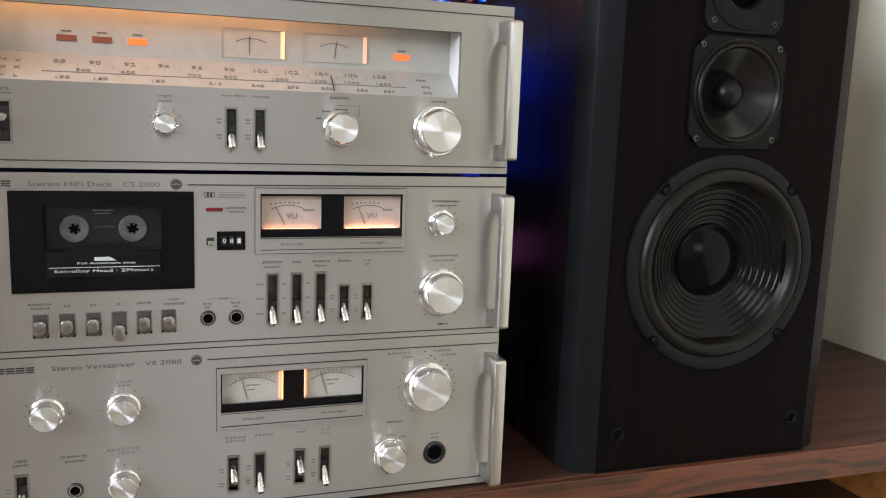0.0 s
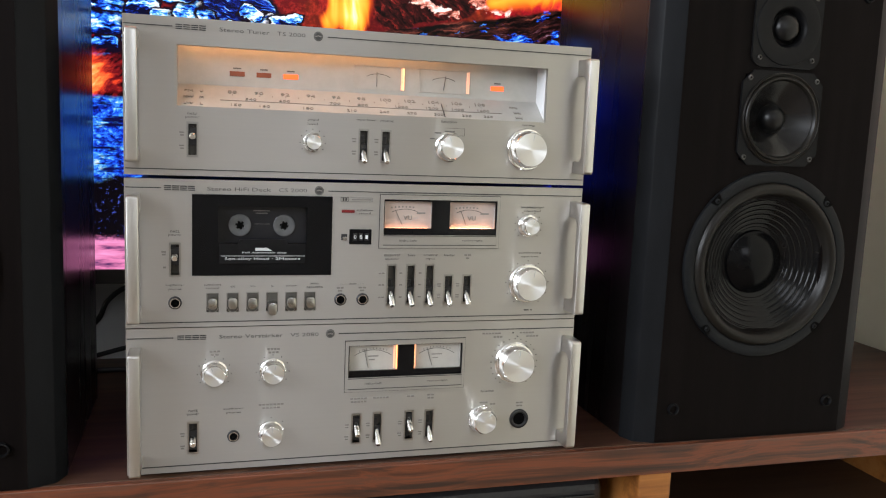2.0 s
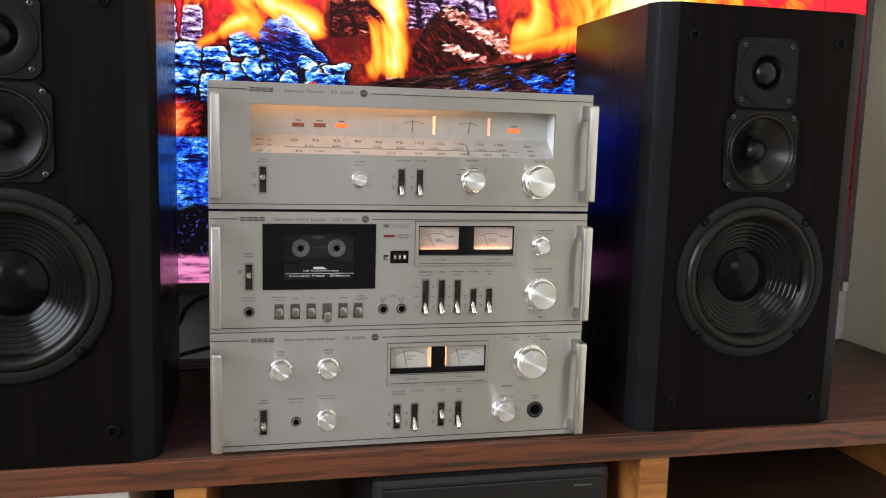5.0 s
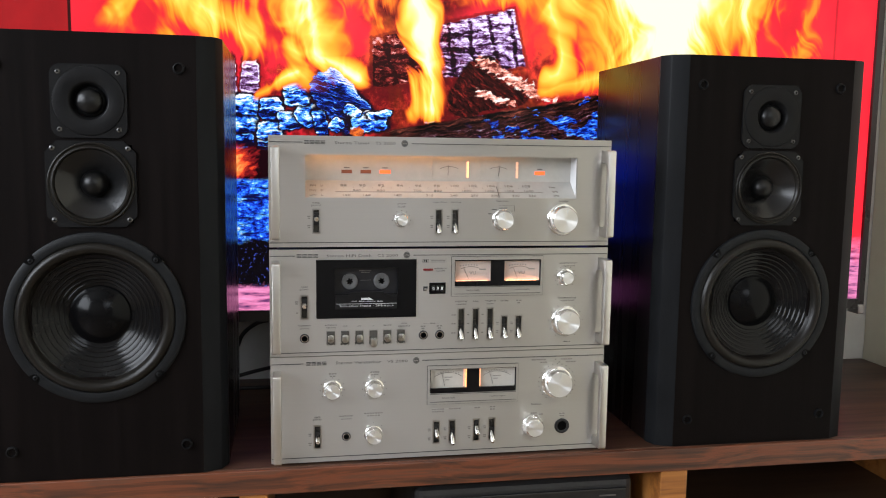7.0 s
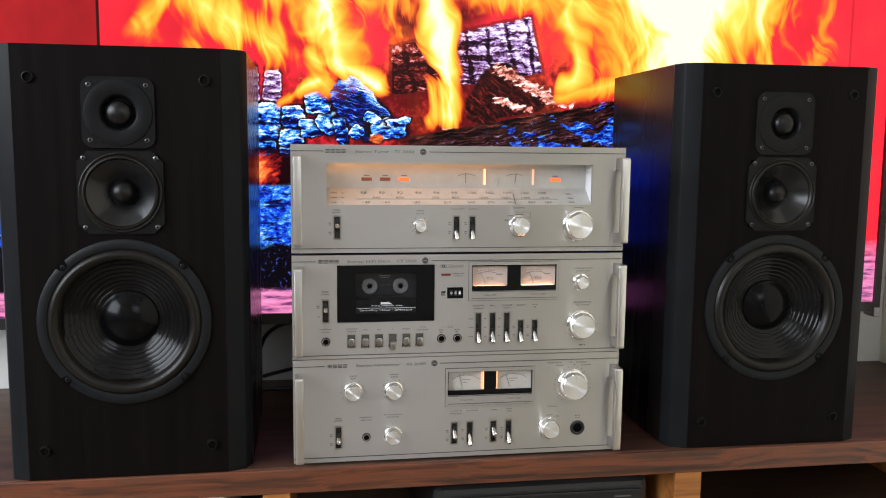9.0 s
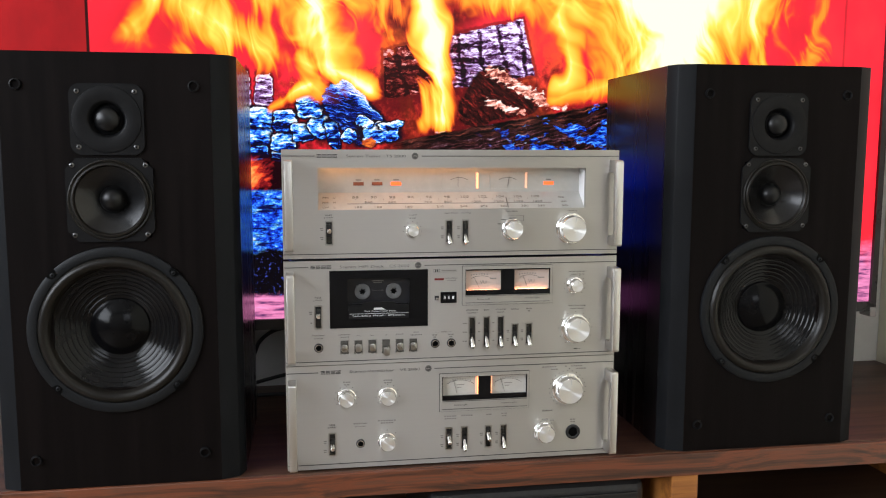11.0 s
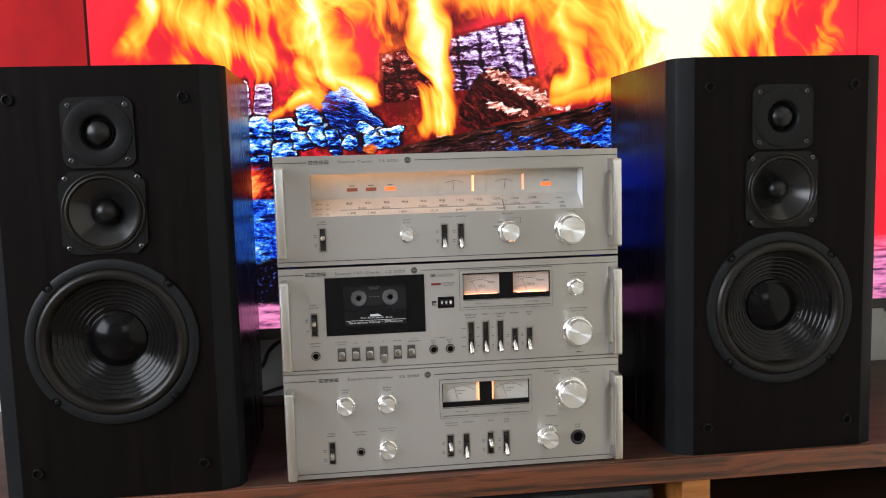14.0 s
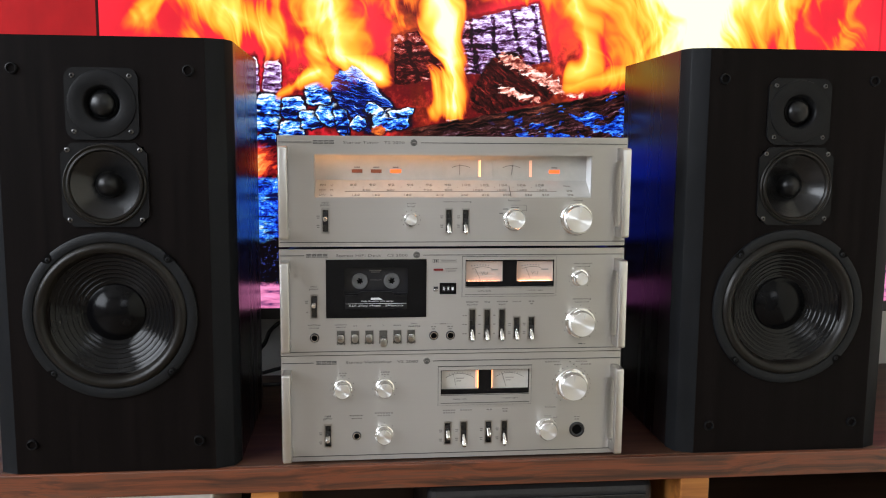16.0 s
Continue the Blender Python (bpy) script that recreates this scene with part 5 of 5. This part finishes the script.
            bars([(a + w * (0.22 + 0.07 * k), a + w * (0.235 + 0.07 * k), c + (d - c) * (0.80 - 0.012 * (k - 4) ** 2 * 0.5), c + (d - c) * (0.86 - 0.012 * (k - 4) ** 2 * 0.5)) for k in range(9)]
                 + [(a + w * 0.40, a + w * 0.62, c + (d - c) * 0.50, c + (d - c) * 0.54), (a + w * 0.42, a + w * 0.54, c + (d - c) * 0.36, c + (d - c) * 0.40)], 0.0060, FAINTINK, mt, "meter_figures")
            needle(mt, a + w * 0.41, c + (d - c) * 0.08, (d - c) * 0.74, ang, 0.0054, GREYINK)
        words(fr, (a + b) / 2, (strip[0] + strip[1]) / 2, ("links-left", 0.017) if a < (win[0] + win[1]) / 2 - 0.02 else ("rechts-right", 0.021), y=-0.0013)
    t = 0.0005
    for a, b, c, d in ((x0 - t, x1 + t, z1, z1 + t), (x0 - t, x1 + t, z0 - t, z0), (x0 - t, x0, z0, z1), (x1, x1 + t, z0, z1)):
        part("frame_groove", box(a, b, -0.0006, 0.0002, c, d), INK, fr)
    part("frame_groove", box(win[0], win[1], -0.0019, -0.0010, strip[1], strip[1] + 0.0006), INK, fr)
    part("frame_groove", box(win[0], win[1], -0.0019, -0.0010, strip[0] - 0.0005, strip[0]), INK, fr)
    return fr


BULBVU = glow("warm_vu_bulb", (1.0, 0.42, 0.22), 5.5)
BULBVU2 = glow("warm_vu_bulb_bright", (1.0, 0.43, 0.21), 11.0)
mp = meter_pair(dk, 0.0095, 0.1295, 0.2255, 0.2762, (0.0133, 0.1268, 0.2380, 0.2720), ((0.0140, 0.0612, 0.2440, 0.2705, 116, BULBVU), (0.0785, 0.1262, 0.2440, 0.2705, 113, BULBVU2)), (0.2285, 0.2370), "base", 0.004)
knob(dk, 0.1605, 0.2482, 0.0093, 0.0125, 0.0112, flutes=6, mark=75, taper=0.92)
ticks(dk, 0.1605, 0.2482, 0.0142, 225, -45, 11)
knob(dk, 0.1627, 0.1898, 0.0172, 0.0140, 0.0200, mark=80)
ticks(dk, 0.1627, 0.1898, 0.0228, 235, -55, 11)
words(dk, 0.1640, 0.2665, ("ausgangspegel", 0.024), ("output level", 0.018))
words(dk, 0.1640, 0.2205, ("aussteuerung", 0.024), ("input level", 0.018))
bars([(0.1610, 0.1660, 0.1617, 0.1628), (0.1680, 0.1695, 0.1617, 0.1628)], -0.0003, INK, dk)
for x, ws in zip((*long_x, *short_x), ((0.016, 0.014), (0.007,), (0.014, 0.008), (0.011,), (0.008, 0.004))):
    if x == long_x[2]:
        words(dk, x, 0.2185, ("eingang", 0.014), ("input", 0.009))
    elif x == long_x[0]:
        words(dk, x, 0.2185, ("entzerrer", 0.016), ("equalizer", 0.014))
    elif x == long_x[1]:
        words(dk, x, 0.2185, ("bias", 0.007))
    elif x == short_x[0]:
        words(dk, x, 0.2185, ("limiter", 0.011))
    else:
        small_print(dk, x, 0.2185, list(ws))
for x in long_x:
    for z in (0.2010, 0.1895, 0.1775):
        small_print(dk, x - 0.0095, z, [0.0062 if x < 0.03 else 0.0035], h=0.0013)
for x in short_x:
    for z in (0.1900, 0.1790):
        small_print(dk, x - 0.0090, z, [0.0045, 0.0040], h=0.0011, gap=0.0022)

# -- amplifier --
amp_sw = ((-0.1600, 0.0475, 0.0445, 12), (-0.0076, 0.0470, 0.0480, 30), (0.0133, 0.0475, 0.0395, 44), (0.0452, 0.0475, 0.0500, 30), (0.0660, 0.0478, 0.0400, 44))
am = unit_of("stereo_amplifier", 0.0150, 0.1517, "silver stereo amplifier at the bottom of the stack", "amplifier",
             [(-0.0170, 0.0975, 0.0982, 0.1310)] + [hole_of(x, z, 0.0100, 0.031) for x, z, _, _ in amp_sw],
             0.1428, 0.0213, (0.0225, 0.1350), (-0.177, -0.0270), 0.0018)
brand(am, -0.1740, -0.1480, 0.1407, 0.0042)
lettering("Stereo Verstärker", -0.1370, -0.0795, 0.1410, 0.0035, -0.0002, GREYINK, am)
lettering("VS 2080", -0.0725, -0.0460, 0.1410, 0.0034, -0.0002, GREYINK, am)
emblem(am, -0.0350, 0.1430)
BULBA = glow("warm_power_bulb", (1.0, 0.42, 0.15), 2.4)
meter_pair(am, -0.0200, 0.1000, 0.0845, 0.1350, (-0.0170, 0.0975, 0.0988, 0.1305), ((-0.0162, 0.0322, 0.1045, 0.1300, 103, BULBA), (0.0482, 0.0968, 0.1045, 0.1300, 107, BULBA)), (0.0875, 0.0975), "inner", 0.004)
for x, z, lz, up in amp_sw:
    lever_switch(am, x, z, 0.031, lz, up)
knob(am, -0.1412, 0.1088, 0.0108, 0.0135, 0.0122, mark=110)
knob(am, -0.0883, 0.1088, 0.0108, 0.0135, 0.0122, mark=80)
knob(am, -0.0892, 0.0482, 0.0108, 0.0135, 0.0118, mark=90)
for x, z in ((-0.1412, 0.1088), (-0.0883, 0.1088)):
    ticks(am, x, z, 0.0152, 215, -35, 9)
ticks(am, -0.0892, 0.0482, 0.0150, 90, 45, 2)
knob(am, 0.1533, 0.1078, 0.0186, 0.0150, 0.0215, mark=88)
ticks(am, 0.1533, 0.1078, 0.0248, 235, -55, 21, size=0.0010)
knob(am, 0.1218, 0.0500, 0.0138, 0.0135, flutes=8, mark=60, taper=0.9)
jack(am, -0.1238, 0.0470, 0.0056)
jack(am, 0.1620, 0.0478, 0.0100, big=True)
small_print(am, -0.1405, 0.1290, [0.010, 0.008])
small_print(am, -0.0875, 0.1295, [0.012, 0.010])
small_print(am, -0.0890, 0.0760, [0.024, 0.017])
words(am, -0.1238, 0.0735, ("kopfhörer", 0.018), ("phones", 0.013))
words(am, -0.1600, 0.0735, ("netz", 0.008), ("power", 0.011))
small_print(am, -0.0055, 0.0775, [0.017, 0.016])
small_print(am, 0.0165, 0.0775, [0.016])
small_print(am, 0.0465, 0.0775, [0.008])
small_print(am, 0.0670, 0.0780, [0.008, 0.007])
words(am, 0.1260, 0.0790, ("funktion", 0.014))
small_print(am, 0.1230, 0.0670, [0.009])
small_print(am, 0.1330, 0.0650, [0.006])
small_print(am, 0.1620, 0.0650, [0.008, 0.007])
small_print(am, 0.1280, 0.1388, [0.020])
small_print(am, 0.1660, 0.1388, [0.016])
small_print(am, 0.1350, 0.1350, [0.010])
small_print(am, 0.1720, 0.1350, [0.014])
bars([(0.1500, 0.1514, 0.1382, 0.1394), (0.1550, 0.1564, 0.1344, 0.1356)], -0.0003, INK, am)
for x, z, _, _ in amp_sw:
    small_print(am, x - 0.0088, z + 0.0045, [0.0050, 0.0040], h=0.0012, gap=0.0024)
    small_print(am, x - 0.0088, z - 0.0075, [0.0050, 0.0040], h=0.0012, gap=0.0024)
